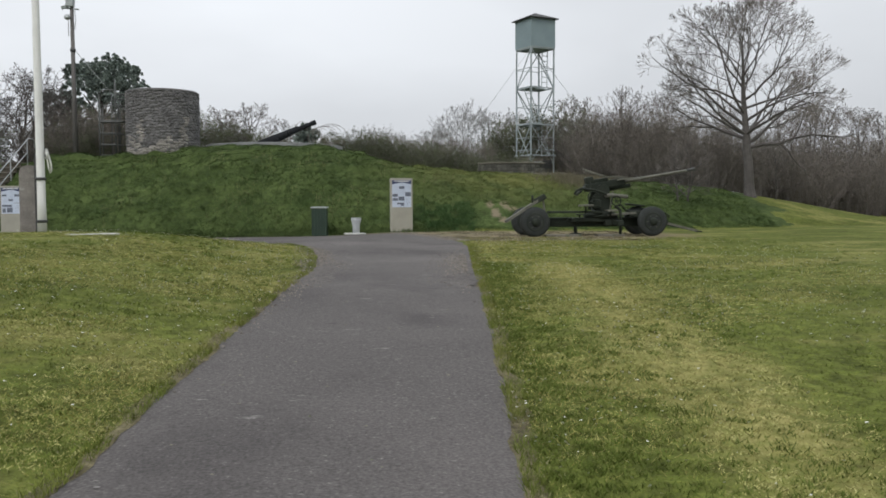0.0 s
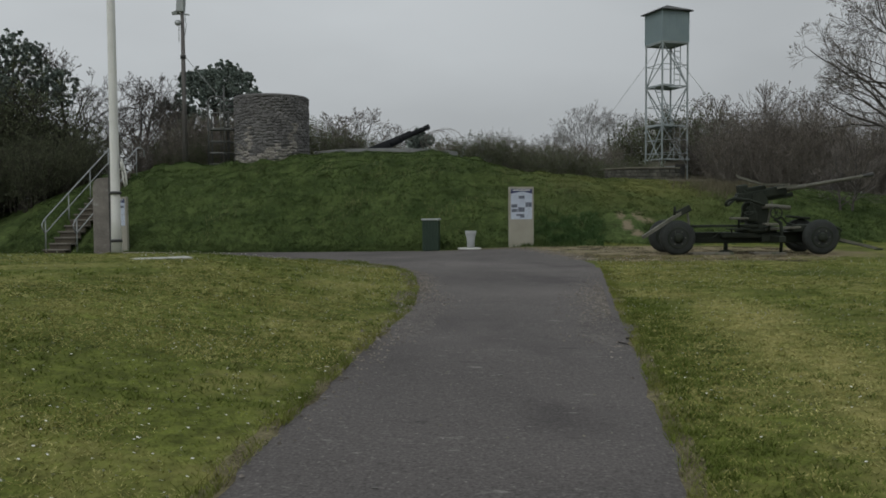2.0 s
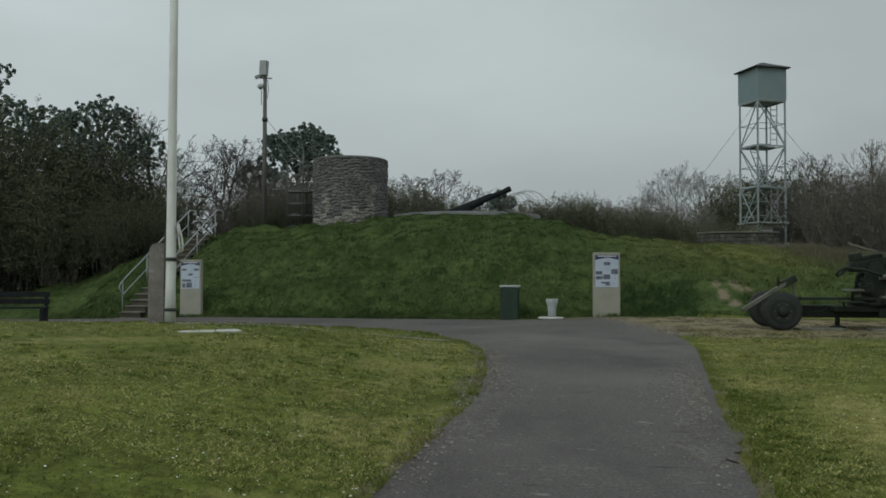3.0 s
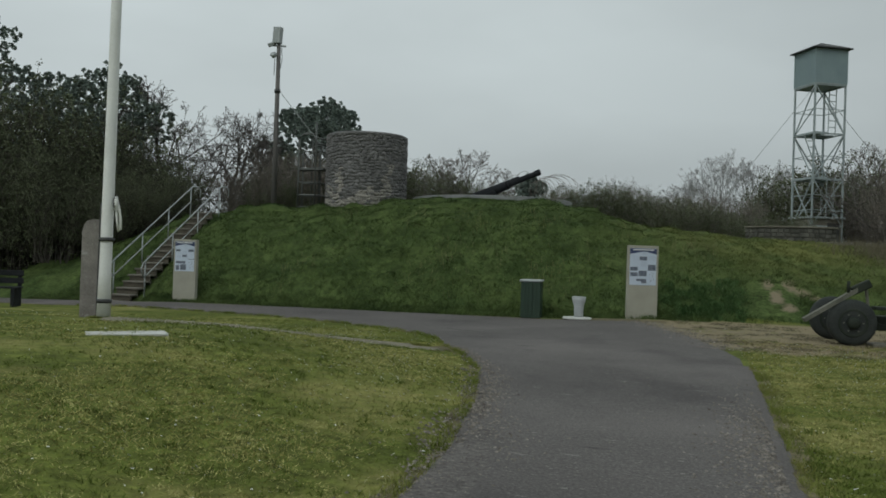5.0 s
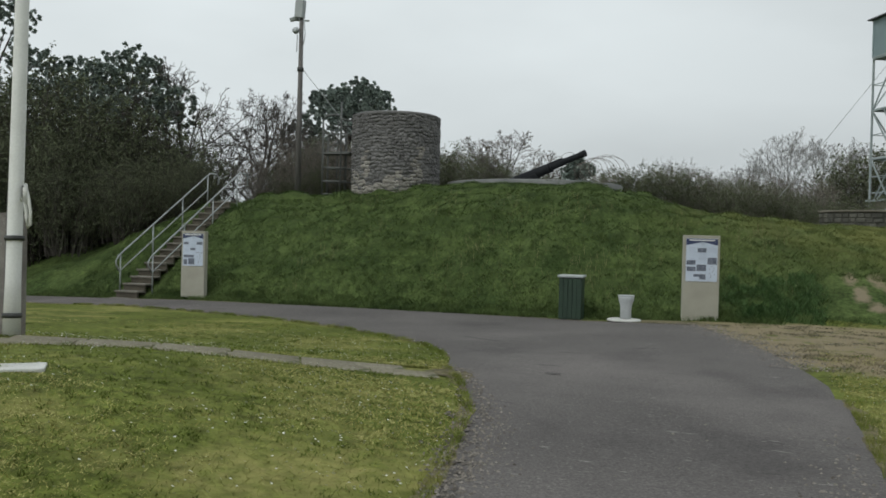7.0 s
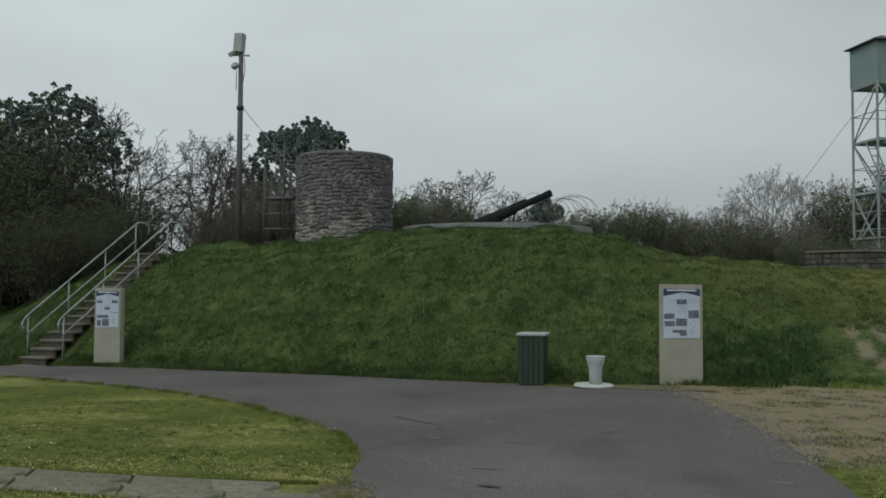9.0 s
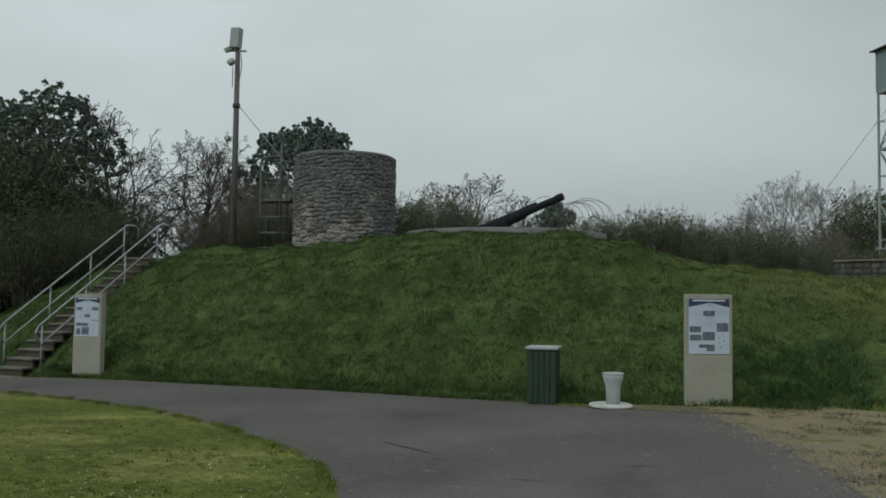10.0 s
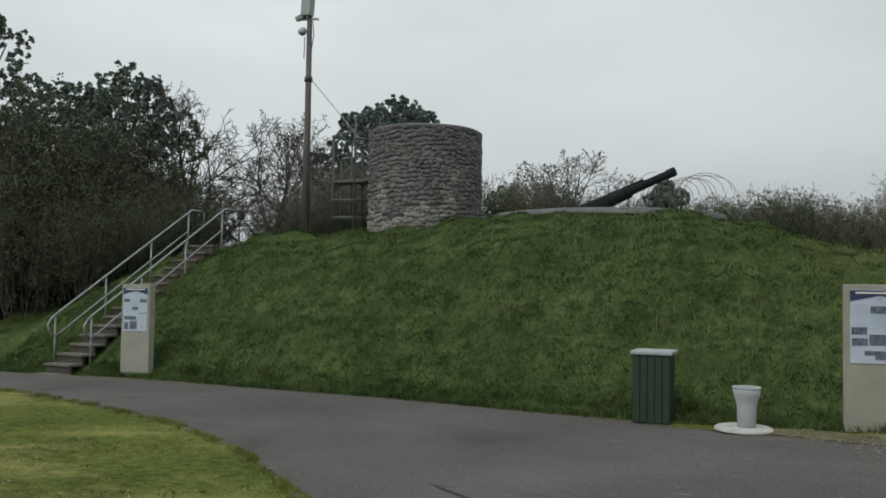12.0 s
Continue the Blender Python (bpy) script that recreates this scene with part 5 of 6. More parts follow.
def shrub(name, m, label, height, width, seed, leaf_mat, leaves, leaf_size, stems=26, category="bush", group="", low=0.0, upright=0.5, wood_mat=None):
    """A thicket: many arching stems with side twigs and small leaves or buds."""
    t = thing(name, m, label, category, group)
    wood, crown = Growth(seed), Growth(seed + 5)
    g = wood.rng
    ends = []
    for _ in range(stems):
        a, rr = g.uniform(0, 2 * math.pi), math.sqrt(g.random()) * width * 0.32
        p = Vector((rr * math.cos(a), rr * math.sin(a), -0.1))
        d = Vector((math.cos(a) * g.uniform(0, 0.5), math.sin(a) * g.uniform(0, 0.5), upright + 0.5)).normalized()
        h = height * g.uniform(0.6, 1.05)
        r = 0.011 + 0.006 * height * g.random()
        for i in range(6):
            q = p + bend(g, d, 0.12) * (h / 6)
            wood.stick(p, q, r, r * 0.8)
            d = bend(g, d + Vector((0, 0, 0.05)), 0.10)
            p, r = q, r * 0.8
            ends.append(p.copy())
            if i > 0:
                for _ in range(3):
                    sd = bend(g, d, 0.7)
                    e = p + sd * h * g.uniform(0.08, 0.22)
                    wood.stick(p, e, max(0.006, r * 0.55), max(0.005, r * 0.25))
                    ends.append(e)
                    for _ in range(2):
                        e2_ = e + bend(g, sd, 0.6) * h * g.uniform(0.05, 0.12)
                        wood.stick(e, e2_, max(0.005, r * 0.3), 0.004)
                        ends.append(e2_)
    crown_points = [e_ for e_ in ends if e_.z > low * height]
    for _ in range(leaves):
        e = g.choice(crown_points)
        crown.leaf(e + Vector((g.gauss(0, 0.03), g.gauss(0, 0.03), g.gauss(0, 0.03))) * min(height, 1.6), leaf_size * g.uniform(0.6, 1.3))
    tagged(wood.mesh("brushwood", wood_mat or TWIG, t), kind="stuff")
    if leaves:
        tagged(crown.mesh("foliage", leaf_mat, t), kind="stuff")
    return t


def pine(m, label, height, width, seed, trunk_h, clumps=420, flat=0.6, group=""):
    """An evergreen with a bare trunk, limbs and a knobbly crown of needle tufts."""
    t = thing("pine_tree", m, label, "tree", group)
    wood, crown = Growth(seed), Growth(seed + 3)
    g = wood.rng
    p = Vector((0, 0, -0.2))
    for i in range(6):
        q = p + bend(g, Vector((0, 0, 1)), 0.06) * (height * 0.8 / 6)
        wood.stick(p, q, 0.17 * (1 - 0.12 * i), 0.17 * (1 - 0.12 * (i + 1)), 8)
        p = q
    lobes = []
    for k in range(15):
        a, rr = 2.4 * k + g.uniform(-0.4, 0.4), width * 0.5 * math.sqrt((k + 0.5) / 15) * g.uniform(0.6, 1.05)
        lobes.append((Vector((rr * math.cos(a), rr * math.sin(a), trunk_h + (height - trunk_h) * (0.82 - 0.75 * (rr / (width * 0.5)) ** 1.5 * g.uniform(0.5, 1.0)))), width * g.uniform(0.13, 0.2)))
    for c, rad in lobes:
        wood.stick(Vector((0, 0, max(0.6, c.z * 0.7))), c, 0.06, 0.02, 5)
        for _ in range(clumps // 15):
            d = Vector((g.gauss(0, 1), g.gauss(0, 1), g.gauss(0.25, 0.8))).normalized()
            o = c + Vector((d.x, d.y, d.z * flat)) * rad * g.uniform(0.75, 1.1)
            for _ in range(34):
                e = bend(g, d, 0.75)
                crown.leaf(o + e * 0.02, 0.115 * g.uniform(0.7, 1.3), e)
    wood.mesh("trunk", BARK, t)
    tagged(crown.mesh("crown", PINE, t, "dark green needle tufts"), kind="stuff")
    return t


def place(x, y, scale=1.0, turn=0.0, tall=1.0, sink=0.05):
    return pose(x, y, at(x, y) - sink, 0, 0, turn) @ Matrix.Diagonal((scale, scale, scale * tall, 1))


# the great bare tree on the grassy bank
leader_tree("bare_tree", place(12.75, 35.2, 1.0, 0), "large leafless broad-crowned tree on the grassy bank", 7.7, 0.22, 4.0, 11, first=0.30, limbs=26, rise=(18, 66), wander=0.06, curl=0.035, forks=(7, 10, 8), thin=0.005, low_limbs=((2.5, -8, 16, 4.6), (2.8, 178, 14, 3.2), (3.2, 20, 32, 4.0), (2.9, 200, 40, 4.0)))
# far bare trees beyond the tower
far_tree = leader_tree("bare_tree", place(1.4, 62.0, 0.9, 0), "slender leafless tree in a distant group, paled to stand for haze", 5.6, 0.10, 4.3, 23, first=0.04, limbs=22, rise=(38, 74), wander=0.035, curl=0.05, forks=(7, 5, 4), thin=0.008, group="distant bare trees", limb_mat=HAZED_TWIG, twig_mat=HAZED_TWIG, shape=0.6)
for x, y, s, a in ((-0.6, 63, 0.76, 75), (3.4, 63, 0.98, 160), (5.4, 60, 0.9, 230), (8.2, 59, 0.88, 20), (11.5, 60, 0.85, 300), (-2.4, 64, 0.55, 200)):
    copy_thing(far_tree, place(x, y, s, a))
young = leader_tree("bare_tree", place(10.0, 46, 1, 0), "leafless young tree in the thicket behind the gun", 5.2, 0.08, 3.2, 37, first=0.08, limbs=18, rise=(35, 72), wander=0.06, curl=0.04, forks=(7, 5, 4), thin=0.007, group="bare trees behind the gun", shape=0.6)
for x, y, s, a in ((7.6, 47, 0.9, 50), (12.5, 48, 1.0, 110), (15.5, 47, 0.95, 200), (18.5, 46, 0.95, 10), (20.4, 48, 1.1, 140), (22.5, 50, 1.15, 250), (25.0, 51, 1.15, 70), (27.5, 53, 1.15, 30), (30, 55, 1.15, 330), (24.0, 56, 1.25, 180), (33.5, 57, 1.2, 90), (9.0, 42.4, 0.72, 210), (14.2, 43.4, 0.7, 290), (17.0, 44.2, 0.75, 60)):
    copy_thing(young, place(x, y, s, a))
# brown thicket behind the gun and along the right
thicket = shrub("thicket", place(8.3, 42.0, 1, 0), "dense brown leafless thicket with small buds", 3.3, 3.8, 51, BUDS, 9000, 0.045, 80, group="brown thickets", upright=0.75)
rg = random.Random(7)
for x, y, s in ((8.5, 43, 1.1), (10.2, 42, 1.05), (11.8, 43.5, 1.1), (9.2, 40.6, 0.8), (13.2, 42.5, 1.0), (15.2, 43, 1.0), (17.2, 43.5, 0.95), (19.2, 43.8, 0.95), (21.4, 44.2, 1.0), (23.6, 45, 1.0), (25.8, 46, 1.05), (28, 47, 1.1), (30.4, 49, 1.2), (33, 51, 0.96), (20, 47, 1.2), (14, 46, 1.2), (11, 46, 1.2), (8.0, 45.2, 0.9), (26, 50, 1.04), (36, 54, 1.04), (39, 57, 1.12), (31, 55, 1.12), (8, 50, 0.96), (12, 52, 1.12), (16, 51, 1.12), (20, 53, 1.20), (24, 54, 1.20), (28, 56, 1.28), (34, 58, 1.36), (17, 45, 0.9), (22, 46, 1.0), (30, 51, 1.04), (35, 55, 1.12), (42, 60, 1.36), (27, 48.5, 1.1), (9.5, 44.5, 1.0), (18.4, 41.8, 0.7), (21, 42.6, 0.7), (24, 43.6, 0.8), (27, 45, 0.8), (30, 47, 0.9), (33, 49, 0.9)):
    copy_thing(thicket, place(x, y, s * rg.uniform(0.9, 1.1), rg.uniform(0, 360)))
# dark hedge behind the mound
hedge = shrub("hedge_bush", place(-13, 46, 1, 0), "dark evergreen hedge bush behind the mound", 2.6, 3.2, 61, EVERGREEN, 16000, 0.06, 40, group="dark hedge behind the mound", upright=0.6)
for i in range(6):
    x = -24 + 2.2 * i
    copy_thing(hedge, place(x, 45 + 2.2 * math.sin(1.7 * i), rg.uniform(0.85, 1.0), rg.uniform(0, 360)))
for i in range(16):
    x = -10.5 + 0.95 * i
    copy_thing(hedge, place(x, 45 + 1.0 * math.sin(2.3 * i), rg.uniform(0.48, 0.64) * (0.8 if x < -6 else 1.0), rg.uniform(0, 360)))
for i in range(7):
    x = -3.5 + 0.9 * i
    copy_thing(thicket, place(x, 47.5 + 0.8 * math.sin(1.9 * i), rg.uniform(0.55, 0.75), rg.uniform(0, 360)))
# evergreens behind the tower
for x, y, s in ((4.4, 53.5, 1.25), (6.6, 52.8, 1.7), (7.8, 52.0, 1.5), (5.6, 54.5, 1.5)):
    copy_thing(hedge, place(x, y, s, rg.uniform(0, 360)))
# bare thorn bushes behind the turret and the gun pit
thorn = leader_tree("blackthorn", place(-9.0, 39.6, 1, 0), "blackthorn bush with a tangle of bare brown twigs", 2.3, 0.05, 1.7, 71, first=0.06, limbs=14, rise=(20, 70), wander=0.10, curl=0.03, forks=(5, 4, 3), thin=0.006, group="blackthorn bushes", shape=0.6)
for x, y, s, a in ((-17.6, 40.0, 1.3, 220), (-14.6, 41.0, 1.2, 80), (-10.2, 41.2, 1.0, 170), (-7.9, 40.6, 0.72, 260), (-18.4, 36.6, 0.9, 95), (-16.6, 38.6, 1.2, 10)):
    copy_thing(thorn, place(x, y, s, a))
# brown scrub round the mast
for x, y, s in ((-16.0, 37.2, 0.85), (-14.2, 37.4, 0.8), (-17.4, 36.8, 0.72), (-13.0, 38.6, 0.8)):
    copy_thing(thicket, place(x, y, s * 0.85, rg.uniform(0, 360)))
for x, y, s in ((-15.3, 38.6, 0.85), (-13.6, 39.0, 0.85), (-17.0, 38.0, 0.72), (-15.0, 37.0, 0.45), (-16.2, 36.6, 0.42), (-13.9, 37.6, 0.5), (-9.8, 38.9, 0.5), (-8.9, 39.4, 0.42)):
    copy_thing(hedge, place(x, y, s, rg.uniform(0, 360)))
# big dark bushes by the steps
bigbush = shrub("tall_bush", place(-23.2, 34.6, 1.04, 0), "tall dark evergreen bush by the steps", 5.4, 4.6, 81, EVERGREEN, 24000, 0.075, 70, group="tall bushes by the steps", low=0.05, upright=0.8, wood_mat=SHADE_WOOD)
for x, y, s, a in ((-25.4, 34.0, 1.12, 60), (-28.2, 33.6, 1.14, 190), (-31.5, 34.0, 1.2, 100), (-34.5, 33.5, 1.2, 10), (-21.7, 35.0, 0.8, 20), (-18.6, 32.6, 0.28, 40), (-18.8, 34.4, 0.40, 330), (-21.6, 33.0, 0.55, 150), (-24.0, 31.6, 0.6, 250), (-27.5, 30.8, 0.65, 35), (-19.6, 33.4, 0.45, 75), (-30.5, 30.2, 0.75, 95), (-19.8, 31.8, 0.4, 200), (-21.4, 31.2, 0.5, 310), (-23.4, 30.9, 0.75, 260), (-26.5, 29.8, 0.8, 45), (-20.4, 36.2, 0.55, 120), (-22.4, 36.6, 0.75, 170), (-24.6, 36.2, 0.85, 80), (-27.0, 36.0, 0.9, 300), (-30.0, 36.5, 0.95, 225), (-22.8, 32.8, 0.7, 115), (-25.6, 32.0, 0.75, 5)):
    copy_thing(bigbush, place(x, y, s, a))
# gnarled bare trees over the head of the steps
gnarled = leader_tree("bare_tree", place(-20.3, 37.0, 1.22, 0), "gnarled leafless tree over the head of the steps", 4.4, 0.10, 2.6, 141, first=0.14, limbs=15, rise=(28, 70), wander=0.11, curl=0.03, forks=(6, 5, 5), thin=0.006, group="gnarled trees by the steps", twig_mat=BARK, shape=0.65)
for x, y, s, a in ((-21.6, 37.8, 1.3, 140), (-18.8, 38.0, 0.98, 250), (-17.3, 38.8, 0.74, 70), (-19.4, 39.2, 1.0, 320)):
    copy_thing(gnarled, place(x, y, s, a))
# slim stems on the bank behind the gun
for x, y, s, a in ((8.8, 31.8, 0.42, 15), (9.2, 31.9, 0.45, 130), (14.2, 36.2, 0.4, 75)):
    copy_thing(young, place(x, y, s, a))
# pines
pine(place(-16.7, 42.0, 1, 0, 1.02), "dark rounded pine tree behind the turret", 6.2, 5.2, 91, 1.0, 1300, 0.8)
pine(place(-23.6, 36.4, 1, 30), "dark pine rising over the bushes", 8.3, 5.4, 93, 3.0, 800, 0.8)
pine(place(-26.6, 37.0, 1, 140), "dark broad pine rising over the bushes", 9.0, 5.6, 99, 3.4, 700, 0.8)
pine(place(-29.2, 34.8, 1, 200), "tall dark pine at the edge of the lawn", 11.6, 5.4, 95, 5.0, 460, 0.7)
pine(place(-6.45, 40.0, 1, 200), "small dark pine behind the gun pit", 1.55, 1.1, 97, 0.2, 150, 1.1)

# ---- rough stones of the turret ----
stone_meshes = []
for k in range(5):
    sr = random.Random(100 + k)
    bm = bmesh.new()
    bmesh.ops.create_icosphere(bm, subdivisions=1, radius=1.0)
    for v in bm.verts:
        v.co = Vector((v.co.x * (1 + sr.uniform(-0.12, 0.12)), v.co.y * 0.9, v.co.z * (1 + sr.uniform(-0.15, 0.15))))
        v.co.x = max(-0.82, min(0.82, v.co.x)) / 0.82
        v.co.z = max(-0.7, min(0.7, v.co.z)) / 0.7
    for f in bm.faces:
        f.smooth = True
    me = bpy.data.meshes.new("stone")
    bm.to_mesh(me)
    bm.free()
    me.materials.append(STONE)
    stone_meshes.append(me)
pale_meshes = []
for me in stone_meshes:
    pm = me.copy()
    pm.materials.clear()
    pm.materials.append(PALE_STONE)
    pale_meshes.append(pm)
sr = random.Random(5)
rest_v, rest_f, count = [], [], 0
rows = 30
for r in range(rows):
    z = TH * (r + 0.5) / rows
    a, end = 0.0, 2 * math.pi
    while a < end:
        w = sr.uniform(0.08, 0.24)
        step = w / TR
        mid = a + step / 2
        a += step
        m = pose(TR * math.cos(mid) - 0.02 * math.cos(mid), TR * math.sin(mid) - 0.02 * math.sin(mid), z + 0.025 * math.sin(3.3 * mid + 0.8 * r) + sr.uniform(-0.03, 0.03), sr.uniform(-8, 8), sr.uniform(-16, 16), math.degrees(mid) + 90) @ Matrix.Diagonal((w * 0.56, 0.020 + sr.uniform(0, 0.034), TH / rows * sr.uniform(0.42, 0.82), 1))
        deg = math.degrees(mid)
        worn = (z < 0.80 + 0.25 * math.sin(deg * 0.09) and 212 < deg < 312) or (abs(deg - 317 - 4 * z) < 8 and z < 1.8) or (abs(deg - 252) < 5 and 0.8 < z < 1.8)
        me = sr.choice(pale_meshes if worn and sr.random() < 0.8 else stone_meshes)
        if 205 < deg < 345 and count < 300 and (me in pale_meshes or sr.random() < 0.22):
            s = new("stone", me)
            s.parent = turret
            s.matrix_basis = m
            count += 1
        else:
            base_i = len(rest_v)
            rest_v += [tuple(m @ v.co) for v in me.vertices]
            rest_f += [tuple(base_i + i for i in p.vertices) for p in me.polygons]
tagged(mesh_object("stonework", rest_v, rest_f, STONE_REST, turret, True), kind="stuff")

# ---- grass ----
def blades(name, x, y, height, width, lean, mat, label, seed, ground_fn):
    """Single-triangle grass blades standing at the points x, y."""
    g = np.random.default_rng(seed)
    n = len(x)
    z = ground_fn(x, y) - 0.004
    a, b = g.uniform(0, 2 * np.pi, n), g.uniform(0, 2 * np.pi, n)
    h = height * g.uniform(0.55, 1.25, n)
    l = lean * h * g.uniform(0.2, 1.0, n)
    p = np.stack([x, y, z], -1)
    side = np.stack([np.cos(a), np.sin(a), np.zeros(n)], -1) * (width * g.uniform(0.7, 1.3, n))[:, None] / 2
    tip = p + np.stack([np.cos(b) * l, np.sin(b) * l, h], -1)
    v = np.stack([p - side, p + side, tip], 1).reshape(-1, 3)
    me = bpy.data.meshes.new(name)
    me.vertices.add(3 * n)
    me.vertices.foreach_set("co", v.ravel())
    me.loops.add(3 * n)
    me.loops.foreach_set("vertex_index", np.arange(3 * n, dtype=np.int32))
    me.polygons.add(n)
    me.polygons.foreach_set("loop_start", np.arange(0, 3 * n, 3, dtype=np.int32))
    me.update(calc_edges=True)
    me.validate()
    me.materials.append(mat)
    return tagged(new(name, me), label, "grass", kind="stuff")


def on_path(x, y, gap=0.0):
    stem = (y < 18.6) & (x > stem_left(y) + gap) & (x < stem_right(y) - gap)
    arm = (y >= 18.6) & (x < 0.5) & (y > arm_near(x) + gap) & (y < arm_far(x) - gap)
    return stem | arm


def on_paving(x, y):
    u = (x - p0.x) * along.x + (y - p0.y) * along.y
    w = (x - p0.x) * across.x + (y - p0.y) * across.y
    return (u > -0.9) & (u < (p1 - p0).length + 0.45) & (abs(w) < 0.40)


def soil(x, y):
    return land(x, y) + bumps(x, y)


gr = np.random.default_rng(12)
# mown lawn on both sides of the path, thickest close to it
n = 260000
d = np.abs(gr.normal(0, 1, n)) * 3.4
side = gr.random(n) < 0.5
y = 3.0 + 22.0 * gr.random(n) ** 1.5
x = np.where(side, stem_left(y) - d, stem_right(y) + d)
keep = ~on_path(x, y) & ~on_paving(x, y) & (y < foot(x)) & ~((x > -0.8) & (y > 22.6))
blades("lawn_grass", x[keep], y[keep], 0.022, 0.007, 2.6, BLADE, "short mown lawn grass", 1, soil)
# dry yellow blades in patches, and lush dark tufts
n = 260000
d = np.abs(gr.normal(0, 1, n)) * 3.6
side = gr.random(n) < 0.5
y = 3.0 + 21.0 * gr.random(n) ** 1.4
x = np.where(side, stem_left(y) - d, stem_right(y) + d)
chance = 0.65 * lumps(x + 3.1, y * 1.2, 1.4) + 0.35 * lumps(x, y, 0.28)
keep = ~on_path(x, y) & ~on_paving(x, y) & (y < foot(x)) & ~((x > -0.8) & (y > 22.6)) & (chance > gr.uniform(0.45, 0.75, n))
blades("dry_lawn_grass", x[keep], y[keep], 0.024, 0.008, 3.0, DRY_BLADE, "dry yellow blades in patches of the lawn", 7, soil)
n = 20000
d = np.abs(gr.normal(0, 1, n)) * 3.4
side = gr.random(n) < 0.62
y = 3.0 + 18.5 * gr.random(n) ** 1.2
x = np.where(side, stem_left(y) - d, stem_right(y) + d)
keep = ~on_path(x, y) & ~on_paving(x, y) & ~((x > -0.8) & (y > 21.0)) & ((lumps(x + 3.1, y * 1.2, 1.4) > gr.uniform(0.45, 0.75, n)) | ((np.abs(x - 1.85) < 0.55) & (y < 13.5)))
x, y = np.repeat(x[keep], 16), np.repeat(y[keep], 16)
x, y = x + gr.normal(0, 0.055, len(x)), y + gr.normal(0, 0.03, len(x))
keep = ~on_path(x, y) & ~on_paving(x, y)
blades("mown_clippings", x[keep], y[keep], 0.015, 0.011, 3.2, CLIPPING, "pale straw clippings lying in clumps on the lawn", 14, soil)
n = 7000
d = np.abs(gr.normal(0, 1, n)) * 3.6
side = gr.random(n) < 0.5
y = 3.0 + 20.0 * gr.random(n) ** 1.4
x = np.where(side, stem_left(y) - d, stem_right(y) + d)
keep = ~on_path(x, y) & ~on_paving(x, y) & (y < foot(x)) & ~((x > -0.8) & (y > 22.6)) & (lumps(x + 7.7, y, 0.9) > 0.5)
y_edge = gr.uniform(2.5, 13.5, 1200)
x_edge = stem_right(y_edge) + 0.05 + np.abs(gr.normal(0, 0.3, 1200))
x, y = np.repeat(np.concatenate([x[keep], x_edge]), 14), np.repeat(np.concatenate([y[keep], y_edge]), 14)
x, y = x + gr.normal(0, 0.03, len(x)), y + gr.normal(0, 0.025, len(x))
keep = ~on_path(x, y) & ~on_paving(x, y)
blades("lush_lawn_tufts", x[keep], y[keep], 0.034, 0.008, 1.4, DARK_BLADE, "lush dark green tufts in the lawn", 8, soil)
# sparse tufts on the sandy corner
n = 230
x, y = np.repeat(gr.uniform(-0.6, 5.5, n), 60), np.repeat(gr.uniform(20.4, 27.0, n), 60)
x, y = x + gr.normal(0, 0.10, len(x)), y + gr.normal(0, 0.08, len(x))
keep = ~on_path(x, y) & (y < foot(x))
blades("sand_tufts", x[keep], y[keep], 0.04, 0.011, 1.6, DEAD, "sparse grass tufts on the sandy ground", 9, soil)
# longer fringe hanging over the path's edges
n = 26000
y = gr.uniform(2.5, 18.6, n)
side = gr.random(n) < 0.5
x = np.where(side, stem_left(y) - np.abs(gr.normal(0, 0.07, n)) + 0.03, stem_right(y) + np.abs(gr.normal(0, 0.07, n)) - 0.03)
x2 = gr.uniform(-16, -3.8, 14000)
y2 = arm_near(x2) - np.abs(gr.normal(0, 0.08, 14000)) + 0.03
clump = (np.sin(5.1 * np.concatenate([y, x2])) + np.sin(11.7 * np.concatenate([y, x2]) + 1.0)) > gr.uniform(-1.6, 1.6, 40000)
u3 = gr.uniform(-0.2, (p1 - p0).length + 0.1, 9000)
far_lip = gr.random(9000) < 0.85
w3 = np.where(far_lip, 0.43 + np.abs(gr.normal(0, 0.05, 9000)), -0.42 - np.abs(gr.normal(0, 0.04, 9000)))
blades("paving_edge_grass", p0.x + along.x * u3 + across.x * w3, p0.y + along.y * u3 + across.y * w3, 0.035, 0.008, 1.1, BLADE, "ragged grass lip along the paving", 11, soil)
blades("path_edge_grass", np.concatenate([x, x2])[clump], np.concatenate([y, y2])[clump], 0.06, 0.007, 1.0, BLADE, "ragged fringe of grass along the path", 2, soil)
# dry straw and clippings gathered along the path's edges
n = 15000
y = gr.uniform(2.5, 18.4, n)
side = gr.random(n) < 0.6
off = np.abs(gr.normal(0.02, 0.09, n))
x = np.where(side, stem_left(y) - off + 0.02, stem_right(y) + off - 0.02)
keep = lumps(x * 2.0 + 5.0, y * 1.5, 0.8) > gr.uniform(0.3, 0.8, n)
blades("dry_edge_grass", x[keep], y[keep], 0.03, 0.008, 2.4, STRAW, "dry straw and clippings along the path's edges", 13, soil)
